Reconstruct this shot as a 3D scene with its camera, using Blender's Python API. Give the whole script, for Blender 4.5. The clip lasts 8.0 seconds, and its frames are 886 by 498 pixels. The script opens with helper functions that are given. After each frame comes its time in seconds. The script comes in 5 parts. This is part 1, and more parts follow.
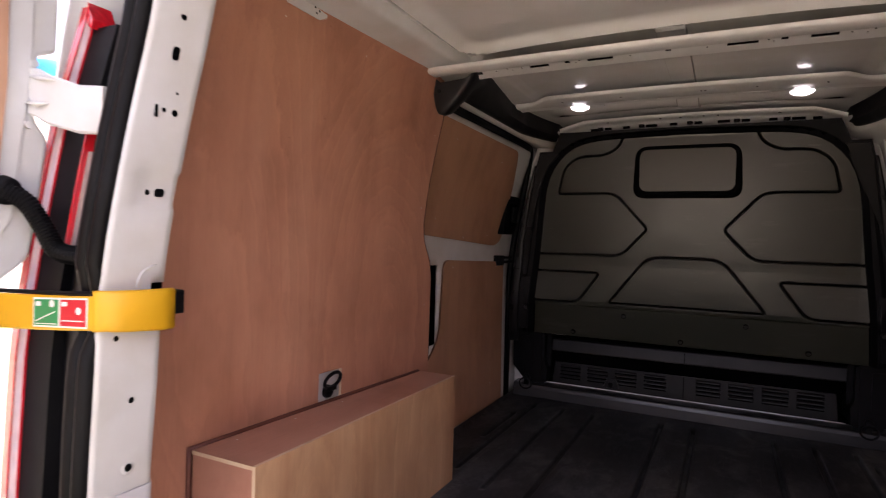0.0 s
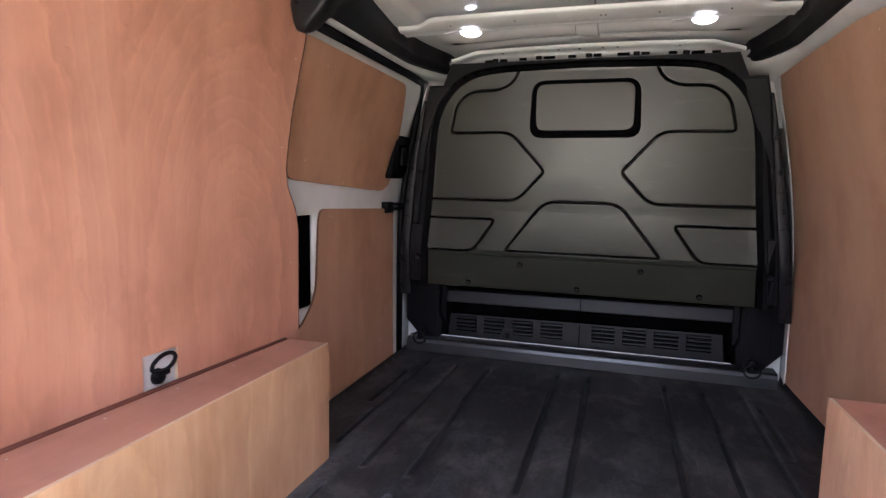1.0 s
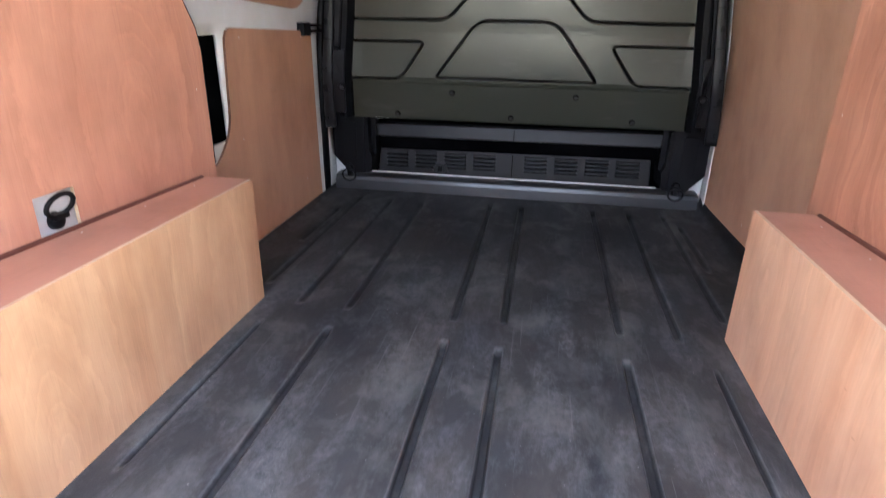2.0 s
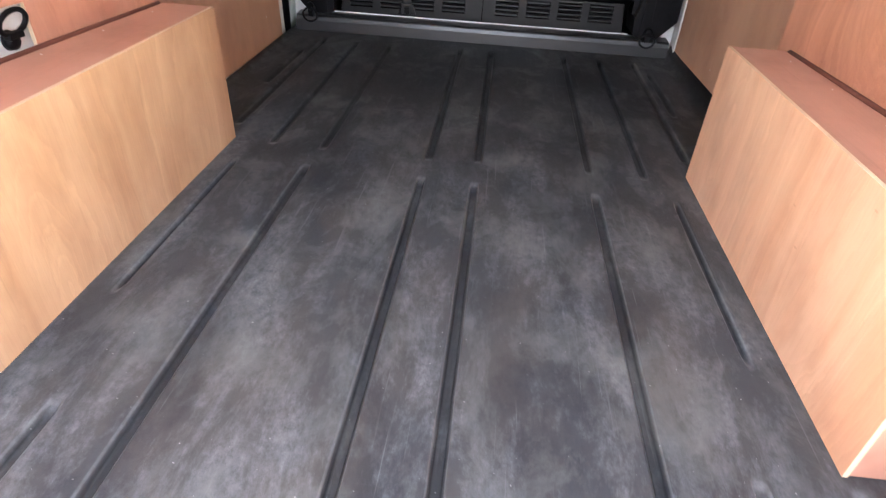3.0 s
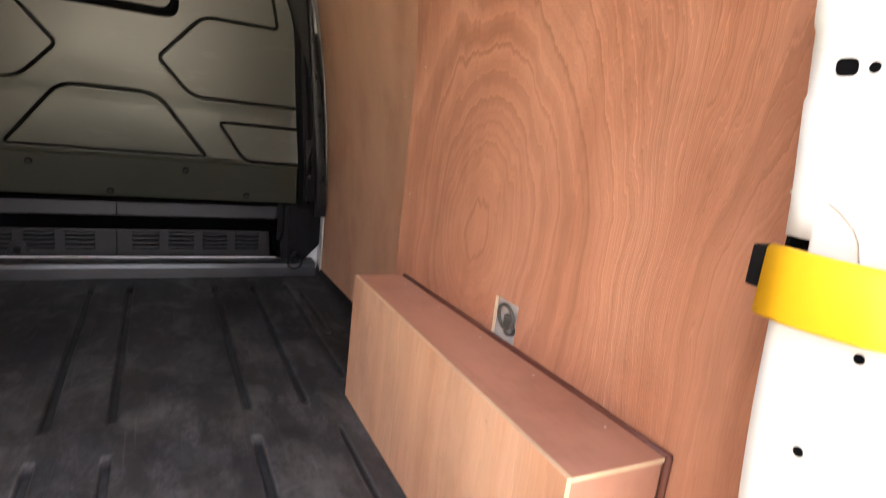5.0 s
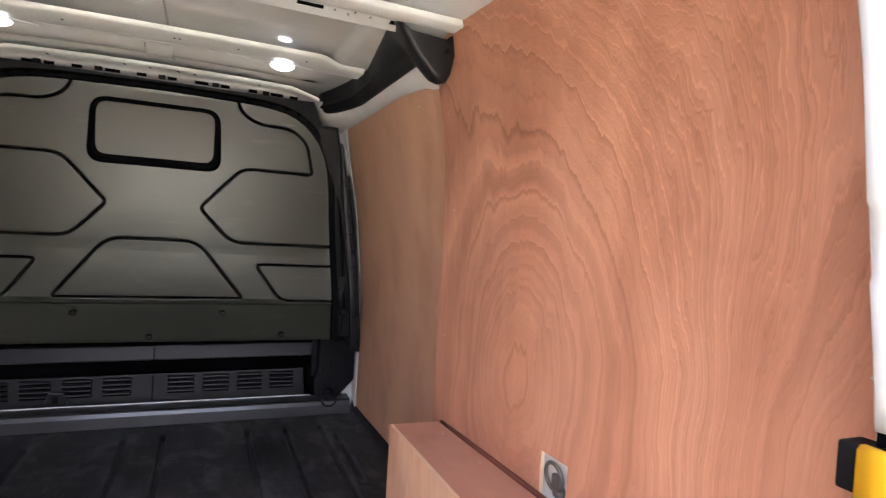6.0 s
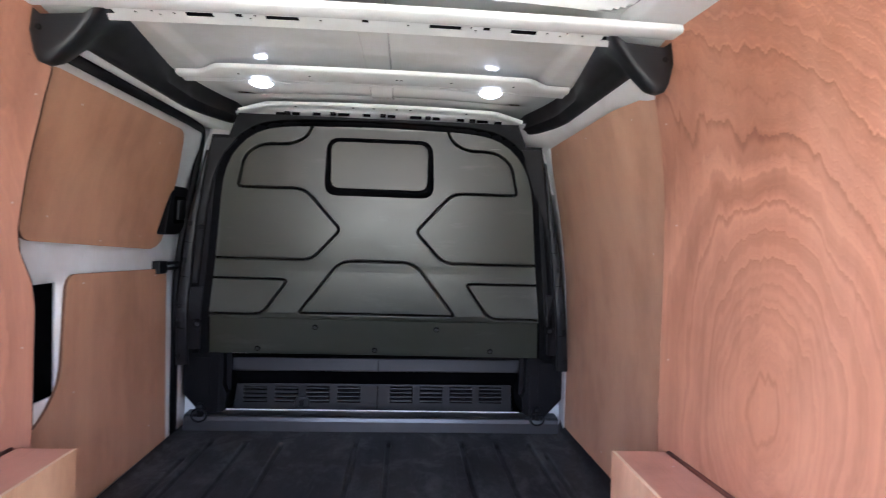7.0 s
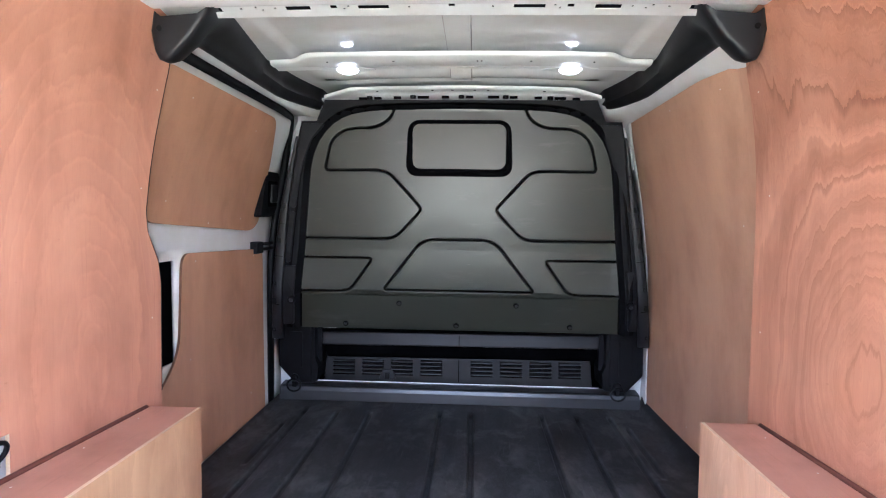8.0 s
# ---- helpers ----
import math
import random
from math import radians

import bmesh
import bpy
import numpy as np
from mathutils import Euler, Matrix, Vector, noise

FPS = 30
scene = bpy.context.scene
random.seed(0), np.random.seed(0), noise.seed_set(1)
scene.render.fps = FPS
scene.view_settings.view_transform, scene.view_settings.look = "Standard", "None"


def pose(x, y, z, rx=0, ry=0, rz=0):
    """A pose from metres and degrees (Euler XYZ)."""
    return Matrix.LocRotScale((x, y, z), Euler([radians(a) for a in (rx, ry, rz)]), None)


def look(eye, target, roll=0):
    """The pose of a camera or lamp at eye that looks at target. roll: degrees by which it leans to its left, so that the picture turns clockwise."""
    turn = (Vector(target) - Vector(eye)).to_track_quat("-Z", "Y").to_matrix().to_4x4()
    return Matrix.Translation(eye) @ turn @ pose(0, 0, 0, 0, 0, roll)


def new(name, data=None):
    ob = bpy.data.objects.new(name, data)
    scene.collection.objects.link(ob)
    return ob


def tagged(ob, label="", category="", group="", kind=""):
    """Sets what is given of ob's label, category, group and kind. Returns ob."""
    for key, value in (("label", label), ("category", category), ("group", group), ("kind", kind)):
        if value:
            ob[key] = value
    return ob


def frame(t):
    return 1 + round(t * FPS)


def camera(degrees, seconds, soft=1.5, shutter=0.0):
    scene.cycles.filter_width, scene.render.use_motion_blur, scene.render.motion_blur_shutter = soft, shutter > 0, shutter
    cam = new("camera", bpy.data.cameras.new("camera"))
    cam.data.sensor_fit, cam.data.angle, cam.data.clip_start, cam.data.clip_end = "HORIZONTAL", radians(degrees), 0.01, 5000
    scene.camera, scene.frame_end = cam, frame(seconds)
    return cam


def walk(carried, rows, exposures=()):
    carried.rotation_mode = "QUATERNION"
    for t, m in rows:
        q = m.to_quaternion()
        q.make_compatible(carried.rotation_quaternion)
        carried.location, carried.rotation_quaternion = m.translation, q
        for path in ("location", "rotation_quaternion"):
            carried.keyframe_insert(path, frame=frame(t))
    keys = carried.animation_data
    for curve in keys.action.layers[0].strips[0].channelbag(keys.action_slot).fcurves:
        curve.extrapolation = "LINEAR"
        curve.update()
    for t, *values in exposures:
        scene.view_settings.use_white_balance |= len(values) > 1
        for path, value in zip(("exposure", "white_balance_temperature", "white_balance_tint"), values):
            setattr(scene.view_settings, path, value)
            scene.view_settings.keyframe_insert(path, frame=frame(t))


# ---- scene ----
cam = camera(75.4, 8.0, 1.0, 0.3)

PATH = [
    (0, (0.181, -0.47, 0.858), (-0.707, 1.322, 0.833), 1.9),
    (0.5, (0.147, -0.313, 0.862), (-0.589, 1.544, 0.774), 1.4),
    (1, (0.169, -0.169, 0.867), (-0.415, 1.732, 0.656), 1.3),
    (1.5, (0.165, -0.098, 0.845), (-0.303, 1.805, 0.446), 0.9),
    (2, (0.131, -0.091, 0.811), (-0.173, 1.742, 0.072), 1.1),
    (2.2, (0.118, -0.104, 0.803), (-0.143, 1.686, -0.051), 1.6),
    (3.3, (0.088, -0.172, 0.749), (0.097, 1.441, -0.432), 5.1),
    (3.5, (0.092, -0.168, 0.754), (0.238, 1.438, -0.428), 6.3),
    (4, (0.118, -0.156, 0.762), (0.651, 1.457, -0.294), 8.9),
    (4.5, (0.16, -0.136, 0.79), (0.926, 1.536, 0.005), 8.1),
    (5, (0.169, -0.119, 0.84), (1.059, 1.619, 0.406), 6.8),
    (5.2, (0.184, -0.095, 0.861), (1.1, 1.657, 0.559), 6.0),
    (6.3, (0.182, -0.069, 0.921), (0.793, 1.835, 0.886), 2.9),
    (6.5, (0.167, -0.064, 0.917), (0.632, 1.881, 0.891), 2.5),
    (7, (0.118, -0.064, 0.923), (0.248, 1.931, 0.891), 1.8),
    (7.5, (0.087, -0.082, 0.92), (0.041, 1.917, 0.86), 1.3),
    (8, (0.07, -0.124, 0.906), (-0.039, 1.87, 0.805), 0.8),
]
# the phone opens up as it leaves the bright doorway: seconds, stops, kelvin, tint
EXPOSURES = [
    (0, 2.68, 6550, 31),
    (0.5, 3.45, 6550, 27),
    (1, 4.05, 5750, 20),
    (2, 4.76, 5600, 13),
    (3.5, 4.9, 6400, 12),
    (4.5, 4.32, 6450, 14),
    (5.2, 4.22, 6700, 16),
    (6.5, 4.4, 5400, 18),
    (8, 4.88, 5150, 14),
]
walk(cam, [(t, look(eye, target, roll)) for t, eye, target, roll in PATH], EXPOSURES)

# ---- light ----
world = bpy.data.worlds.new("overcast_sky")
scene.world = world
world.use_nodes = True
wn = world.node_tree
sky = wn.nodes.new("ShaderNodeTexSky")
sky.sky_type, sky.sun_disc = "NISHITA", False
sky.sun_elevation, sky.sun_rotation = radians(45), radians(28)
sky.dust_density, sky.air_density = 4.0, 1.0
bg = wn.nodes["Background"]
bg.inputs["Strength"].default_value = 0.15
veil = wn.nodes.new("ShaderNodeHueSaturation")
veil.inputs["Saturation"].default_value = 0.35
wn.links.new(sky.outputs["Color"], veil.inputs["Color"])
wn.links.new(veil.outputs["Color"], bg.inputs["Color"])
sun = new("sun", bpy.data.lights.new("sun", "SUN"))
sun.data.energy, sun.data.angle, sun.data.color = 2.4, radians(8), (1.0, 0.95, 0.88)
# the sun stands ahead of the van, so its light does not fall in at the rear doors and the van shades the ground behind
sun.matrix_world = look((4.0, 7.5, 8.5), (0, 0, 0))


# ---- materials ----
def nodes(name, rough=0.5, metal=0.0, coat=0.0):
    m = bpy.data.materials.new(name)
    m.use_nodes = True
    t = m.node_tree
    b = t.nodes["Principled BSDF"]
    b.inputs["Roughness"].default_value = rough
    b.inputs["Metallic"].default_value = metal
    b.inputs["Coat Weight"].default_value = coat
    return m, t, b


def add(t, kind, **inputs):
    n = t.nodes.new(kind)
    for k, v in inputs.items():
        n.inputs[k.replace("_", " ")].default_value = v
    return n


def coords(t, scale=(1, 1, 1), shift=(0, 0, 0)):
    c = t.nodes.new("ShaderNodeTexCoord")
    m = add(t, "ShaderNodeMapping", Scale=scale, Location=shift)
    t.links.new(c.outputs["Object"], m.inputs["Vector"])
    return m.outputs["Vector"]


def ramp(t, fac, stops):
    r = t.nodes.new("ShaderNodeValToRGB")
    e = r.color_ramp.elements
    e[0].position, e[0].color = stops[0][0], (*stops[0][1], 1)
    e[1].position, e[1].color = stops[-1][0], (*stops[-1][1], 1)
    for p, c in stops[1:-1]:
        k = e.new(p)
        k.color = (*c, 1)
    t.links.new(fac, r.inputs["Fac"])
    return r.outputs["Color"]


def blend(t, a, b, fac, mode="MIX"):
    m = t.nodes.new("ShaderNodeMix")
    m.data_type, m.blend_type = "RGBA", mode
    for s, v in ((m.inputs[6], a), (m.inputs[7], b), (m.inputs[0], fac)):
        if isinstance(v, (int, float)):
            s.default_value = v
        elif isinstance(v, tuple):
            s.default_value = (*v, 1)
        else:
            t.links.new(v, s)
    return m.outputs[2]


def maths(t, what, a, b=0.0):
    n = t.nodes.new("ShaderNodeMath")
    n.operation = what
    for s, v in zip(n.inputs, (a, b)):
        if isinstance(v, (int, float)):
            s.default_value = v
        else:
            t.links.new(v, s)
    return n.outputs[0]


def bump(t, b, height, strength, distance=0.002):
    n = add(t, "ShaderNodeBump", Strength=strength, Distance=distance)
    t.links.new(height, n.inputs["Height"])
    t.links.new(n.outputs["Normal"], b.inputs["Normal"])


def noise_of(t, vec, scale, detail=4.0, rough=0.55, distort=0.0):
    n = add(t, "ShaderNodeTexNoise", Scale=scale, Detail=detail, Roughness=rough, Distortion=distort)
    t.links.new(vec, n.inputs["Vector"])
    return n.outputs["Fac"]


def paint(name, colour, rough=0.35, coat=0.4, dirt=0.1, speck=0.02, sheen=0.12):
    """Painted sheet steel: a clear coat, a little grime in patches, orange peel."""
    m, t, b = nodes(name, rough, 0, coat)
    b.inputs["Coat Roughness"].default_value = sheen
    grime = noise_of(t, coords(t), 7.0, 6)
    dark = tuple(c * (1 - dirt) * k for c, k in zip(colour, (1.0, 0.985, 0.95)))
    c = ramp(t, grime, [(0.35, dark), (0.6, colour)])
    t.links.new(c, b.inputs["Base Color"])
    bump(t, b, noise_of(t, coords(t), 260.0, 2), speck, 0.001)
    return m


def plastic(name, colour, rough=0.5, grain=0.25, scuff=0.12, scuff_scale=5.0, gloss=0.5):
    """Moulded plastic with a fine leather grain and faint scuffs."""
    m, t, b = nodes(name, rough)
    s = noise_of(t, coords(t), scuff_scale, 8, 0.65)
    light = tuple(min(1, c * (1 + 6 * scuff) + 0.003) for c in colour)
    c = ramp(t, s, [(0.45, colour), (0.75, light)])
    t.links.new(c, b.inputs["Base Color"])
    r = ramp(t, s, [(0.3, (rough - 0.06,) * 3), (0.7, (rough + 0.1,) * 3)])
    t.links.new(r, b.inputs["Roughness"])
    bump(t, b, noise_of(t, coords(t), 260.0, 2), grain, 0.0006)
    b.inputs["Specular IOR Level"].default_value = gloss
    return m


def plywood(name, pale, mid, dark, centres=(), lines=0.35, rings=9.0, axis="yz", streak=9.0, rough=0.5, seed=0.0, figure=None):
    """Veneered plywood: fine pores along z, broad streaks, blotches, and the nested ovals of a
    flat-sawn sheet round each centre (y, z, width, height, rise)."""
    m, t, b = nodes(name, rough)
    across = (1, 1, 0.05) if axis == "yz" else (1, 0.05, 1)
    v = coords(t, tuple(streak * a for a in across), (seed, seed * 0.7, seed * 0.3))
    broad = noise_of(t, v, 1.0, 5, 0.6, 0.6)
    col = ramp(t, broad, [(0.22, dark), (0.5, mid), (0.78, pale)])
    blotch = noise_of(t, coords(t, (1, 1, 0.6), (seed, 0, 0)), 4.5, 4, 0.6)
    tint = ramp(t, blotch, [(0.3, (0.76, 0.71, 0.68)), (0.52, (1, 1, 1)), (0.75, (1.1, 1.12, 1.12))])
    col = blend(t, col, tint, 0.85, "MULTIPLY")
    pores = noise_of(t, coords(t, tuple(420.0 * a if a == 1 else 14.0 for a in across)), 1.0, 3, 0.7)
    fine = ramp(t, pores, [(0.35, (0.82, 0.78, 0.76)), (0.52, (1, 1, 1))])
    col = blend(t, col, fine, 0.26, "MULTIPLY")
    dashes = noise_of(t, coords(t, tuple(150.0 if a == 1 else 4.5 for a in across), (seed, 2, 1)), 1.0, 2, 0.5)
    fleck = ramp(t, dashes, [(0.27, (0.62, 0.56, 0.52)), (0.35, (1, 1, 1)), (0.70, (1, 1, 1)), (0.78, (1.10, 1.11, 1.11))])
    col = blend(t, col, fleck, 0.18, "MULTIPLY")
    # a few nicks and knocks
    nick = ramp(t, noise_of(t, coords(t, (34, 34, 80), (seed, 6, 3)), 1.0, 1, 0.4), [(0.79, (1, 1, 1)), (0.83, (0.66, 0.59, 0.55))])
    col = blend(t, col, nick, 0.5, "MULTIPLY")
    height = pores
    if centres:
        # contour lines of soft hills: ovals round each centre, pinched lines between them
        c = t.nodes.new("ShaderNodeTexCoord")
        warp = add(t, "ShaderNodeTexNoise", Scale=2.6, Detail=8.0, Roughness=0.60)
        t.links.new(coords(t, (0.3, 1.3, 0.7), (seed, 0, 0)), warp.inputs["Vector"])
        bend = t.nodes.new("ShaderNodeVectorMath")
        bend.operation = "MULTIPLY_ADD"
        bend.inputs[1].default_value = (0.0, 0.09, 0.12)
        t.links.new(warp.outputs["Color"], bend.inputs[0])
        t.links.new(c.outputs["Object"], bend.inputs[2])
        hill = None
        for cy, cz, wy, wz, tall in centres:
            place = add(t, "ShaderNodeMapping", Location=(0, -(cy + 0.045) / wy, -(cz + 0.06) / wz), Scale=(0, 1 / wy, 1 / wz))
            t.links.new(bend.outputs[0], place.inputs["Vector"])
            dot = t.nodes.new("ShaderNodeVectorMath")
            dot.operation = "DOT_PRODUCT"
            t.links.new(place.outputs["Vector"], dot.inputs[0])
            t.links.new(place.outputs["Vector"], dot.inputs[1])
            one = maths(t, "ADD", dot.outputs["Value"], tall)
            if hill is None:
                hill = one
            else:
                least = t.nodes.new("ShaderNodeMath")
                least.operation = "SMOOTH_MIN"
                least.inputs[2].default_value = 0.6
                t.links.new(hill, least.inputs[0])
                t.links.new(one, least.inputs[1])
                hill = least.outputs[0]
        hill = maths(t, "SQRT", maths(t, "MAXIMUM", hill, 0.0))
        rag = noise_of(t, coords(t, (1, 1, 0.40), (seed, 1, 0)), 10.0, 7, 0.68)
        saw = maths(t, "FRACT", maths(t, "ADD", maths(t, "MULTIPLY", hill, rings), maths(t, "MULTIPLY", rag, 1.15)), 0.0)
        ring = ramp(t, saw, [(0.0, (0.84, 0.79, 0.76)), (0.10, (0.90, 0.87, 0.85)), (0.34, (0.97, 0.96, 0.96)), (0.60, (1.0, 1.0, 1.0)), (0.80, (1.05, 1.05, 1.04)), (0.92, (1.18, 1.19, 1.18)), (1.0, (0.98, 0.96, 0.94))])
        fade = ramp(t, noise_of(t, coords(t, (1, 1.5, 0.7), (2, seed, 0)), 3.4, 4), [(0.32, (0.40 * lines,) * 3), (0.60, (lines,) * 3)])
        col = blend(t, col, ring, fade, "MULTIPLY")
        # bundles of fine pale lines along the same contours
        saw2 = maths(t, "FRACT", maths(t, "ADD", maths(t, "MULTIPLY", hill, rings * 4.3), maths(t, "MULTIPLY", rag, 1.3)), 0.0)
        line = ramp(t, saw2, [(0.0, (0.93, 0.91, 0.90)), (0.25, (1, 1, 1)), (0.72, (1, 1, 1)), (0.90, (1.16, 1.17, 1.16)), (1.0, (0.96, 0.95, 0.94))])
        patch = ramp(t, noise_of(t, coords(t, (1, 2.0, 0.8), (5, seed, 1)), 2.6, 3), [(0.40, (0.1 * lines,) * 3), (0.56, (lines,) * 3)])
        col = blend(t, col, line, patch, "MULTIPLY")
        height = blend(t, pores, saw, 0.45)
    if figure:
        # one bold flat-sawn figure: an oval hill, a bundle of upright lines beside it that fans out as it rises, a far hill
        own = t.nodes.new("ShaderNodeTexCoord")
        warp = add(t, "ShaderNodeTexNoise", Scale=2.2, Detail=3.0, Roughness=0.5)
        t.links.new(coords(t, (0.2, 1.2, 0.8), (seed, 0, 0)), warp.inputs["Vector"])
        bend = t.nodes.new("ShaderNodeVectorMath")
        bend.operation = "MULTIPLY_ADD"
        bend.inputs[1].default_value = (0.0, 0.10, 0.12)
        t.links.new(warp.outputs["Color"], bend.inputs[0])
        t.links.new(own.outputs["Object"], bend.inputs[2])
        at = t.nodes.new("ShaderNodeSeparateXYZ")
        t.links.new(bend.outputs[0], at.inputs[0])
        py, pz = maths(t, "SUBTRACT", at.outputs["Y"], 0.05), maths(t, "SUBTRACT", at.outputs["Z"], 0.06)

        def mound(cy, cz, wy, wz, weight):
            a = maths(t, "DIVIDE", maths(t, "SUBTRACT", py, cy), wy)
            c = maths(t, "DIVIDE", maths(t, "SUBTRACT", pz, cz), wz)
            r2 = maths(t, "ADD", maths(t, "MULTIPLY", a, a), maths(t, "MULTIPLY", c, c))
            return maths(t, "MULTIPLY", maths(t, "EXPONENT", maths(t, "MULTIPLY", r2, -1.0)), weight)

        total = None
        for one in figure["mounds"]:
            total = mound(*one) if total is None else maths(t, "ADD", total, mound(*one))
        rise = maths(t, "MAXIMUM", maths(t, "SUBTRACT", pz, 0.70), 0.0)
        middle = maths(t, "ADD", figure["line"], maths(t, "MULTIPLY", rise, 0.12))
        width = maths(t, "ADD", 0.13, maths(t, "MULTIPLY", rise, 0.50))
        step = maths(t, "TANH", maths(t, "DIVIDE", maths(t, "SUBTRACT", py, middle), width))
        total = maths(t, "ADD", total, maths(t, "MULTIPLY", step, 0.85))
        teeth = noise_of(t, coords(t, (1, 1, 0.06), (seed, 1, 0)), 34.0, 5, 0.6)
        drift = noise_of(t, coords(t, (1, 1, 0.35), (seed, 4, 0)), 7.0, 3, 0.55)
        total = maths(t, "ADD", total, maths(t, "ADD", maths(t, "MULTIPLY", teeth, 0.12), maths(t, "MULTIPLY", drift, 0.22)))
        def run(scale, detail, rough_, w):
            n = add(t, "ShaderNodeTexNoise", Scale=1.0, Detail=detail, Roughness=rough_)
            n.noise_dimensions = "1D"
            t.links.new(maths(t, "ADD", maths(t, "MULTIPLY", total, scale), w), n.inputs["W"])
            return n.outputs["Fac"]

        # growth bands of uneven width
        bands = run(figure["rings"] * 1.7, 6.0, 0.62, 3.7)
        ring = ramp(t, bands, [(0.30, (0.86, 0.82, 0.79)), (0.46, (0.965, 0.95, 0.94)), (0.56, (1.01, 1.015, 1.015)), (0.72, (1.12, 1.14, 1.15))])
        strong = ramp(t, noise_of(t, coords(t, (1, 1.6, 1.0), (2, seed, 0)), 2.6, 4), [(0.34, (0.40,) * 3), (0.60, (0.95,) * 3)])
        col = blend(t, col, ring, strong, "MULTIPLY")
        # thin ragged lines, a dark one beside a pale one, some bold and some lost
        saw = maths(t, "FRACT", maths(t, "MULTIPLY", total, figure["rings"] * 1.35), 0.0)
        edge = ramp(t, saw, [(0.0, (0.66, 0.58, 0.53)), (0.05, (0.80, 0.75, 0.71)), (0.18, (0.97, 0.96, 0.95)), (0.80, (1, 1, 1)), (0.95, (1.15, 1.17, 1.18)), (1.0, (1.05, 1.05, 1.05))])
        kept = ramp(t, run(figure["rings"] * 1.35, 1.0, 0.5, 8.3), [(0.36, (0.08,) * 3), (0.58, (0.95,) * 3)])
        height_up = ramp(t, maths(t, "MULTIPLY", pz, 0.6), [(0.30, (0.26,) * 3), (0.66, (0.95,) * 3)])
        col = blend(t, col, edge, blend(t, kept, height_up, 1.0, "MULTIPLY"), "MULTIPLY")
        col = blend(t, col, ring, blend(t, height_up, strong, 1.0, "MULTIPLY"), "MULTIPLY")
        threads = maths(t, "FRACT", maths(t, "ADD", maths(t, "MULTIPLY", total, figure["rings"] * 5.3), maths(t, "MULTIPLY", teeth, 0.8)), 0.0)
        line = ramp(t, threads, [(0.0, (0.84, 0.80, 0.77)), (0.22, (1, 1, 1)), (0.70, (1, 1, 1)), (0.90, (1.16, 1.17, 1.16)), (1.0, (0.95, 0.93, 0.92))])
        patch = ramp(t, run(figure["rings"] * 2.4, 2.0, 0.5, 1.9), [(0.42, (0.05,) * 3), (0.62, (0.42,) * 3)])
        col = blend(t, col, line, patch, "MULTIPLY")
        # the lines stand densest along the bundle
        near = ramp(t, maths(t, "ABSOLUTE", step), [(0.30, (0.90,) * 3), (0.90, (0.0,) * 3)])
        col = blend(t, col, line, near, "MULTIPLY")
        # a pale streak between the oval and the bundle
        streaked = ramp(t, maths(t, "ABSOLUTE", maths(t, "SUBTRACT", step, 0.55)), [(0.06, (1.14, 1.17, 1.17)), (0.30, (1, 1, 1))])
        col = blend(t, col, streaked, strong, "MULTIPLY")
        # paler heartwood inside the oval
        core = ramp(t, mound(*figure["mounds"][0]), [(0.55, (1, 1, 1)), (0.95, (1.12, 1.15, 1.15))])
        col = blend(t, col, core, 1.0, "MULTIPLY")
        height = blend(t, pores, bands, 0.45)
    t.links.new(col, b.inputs["Base Color"])
    r = ramp(t, broad, [(0.2, (rough - 0.08,) * 3), (0.8, (rough + 0.08,) * 3)])
    t.links.new(r, b.inputs["Roughness"])
    bump(t, b, height, 0.10, 0.0008)
    return m


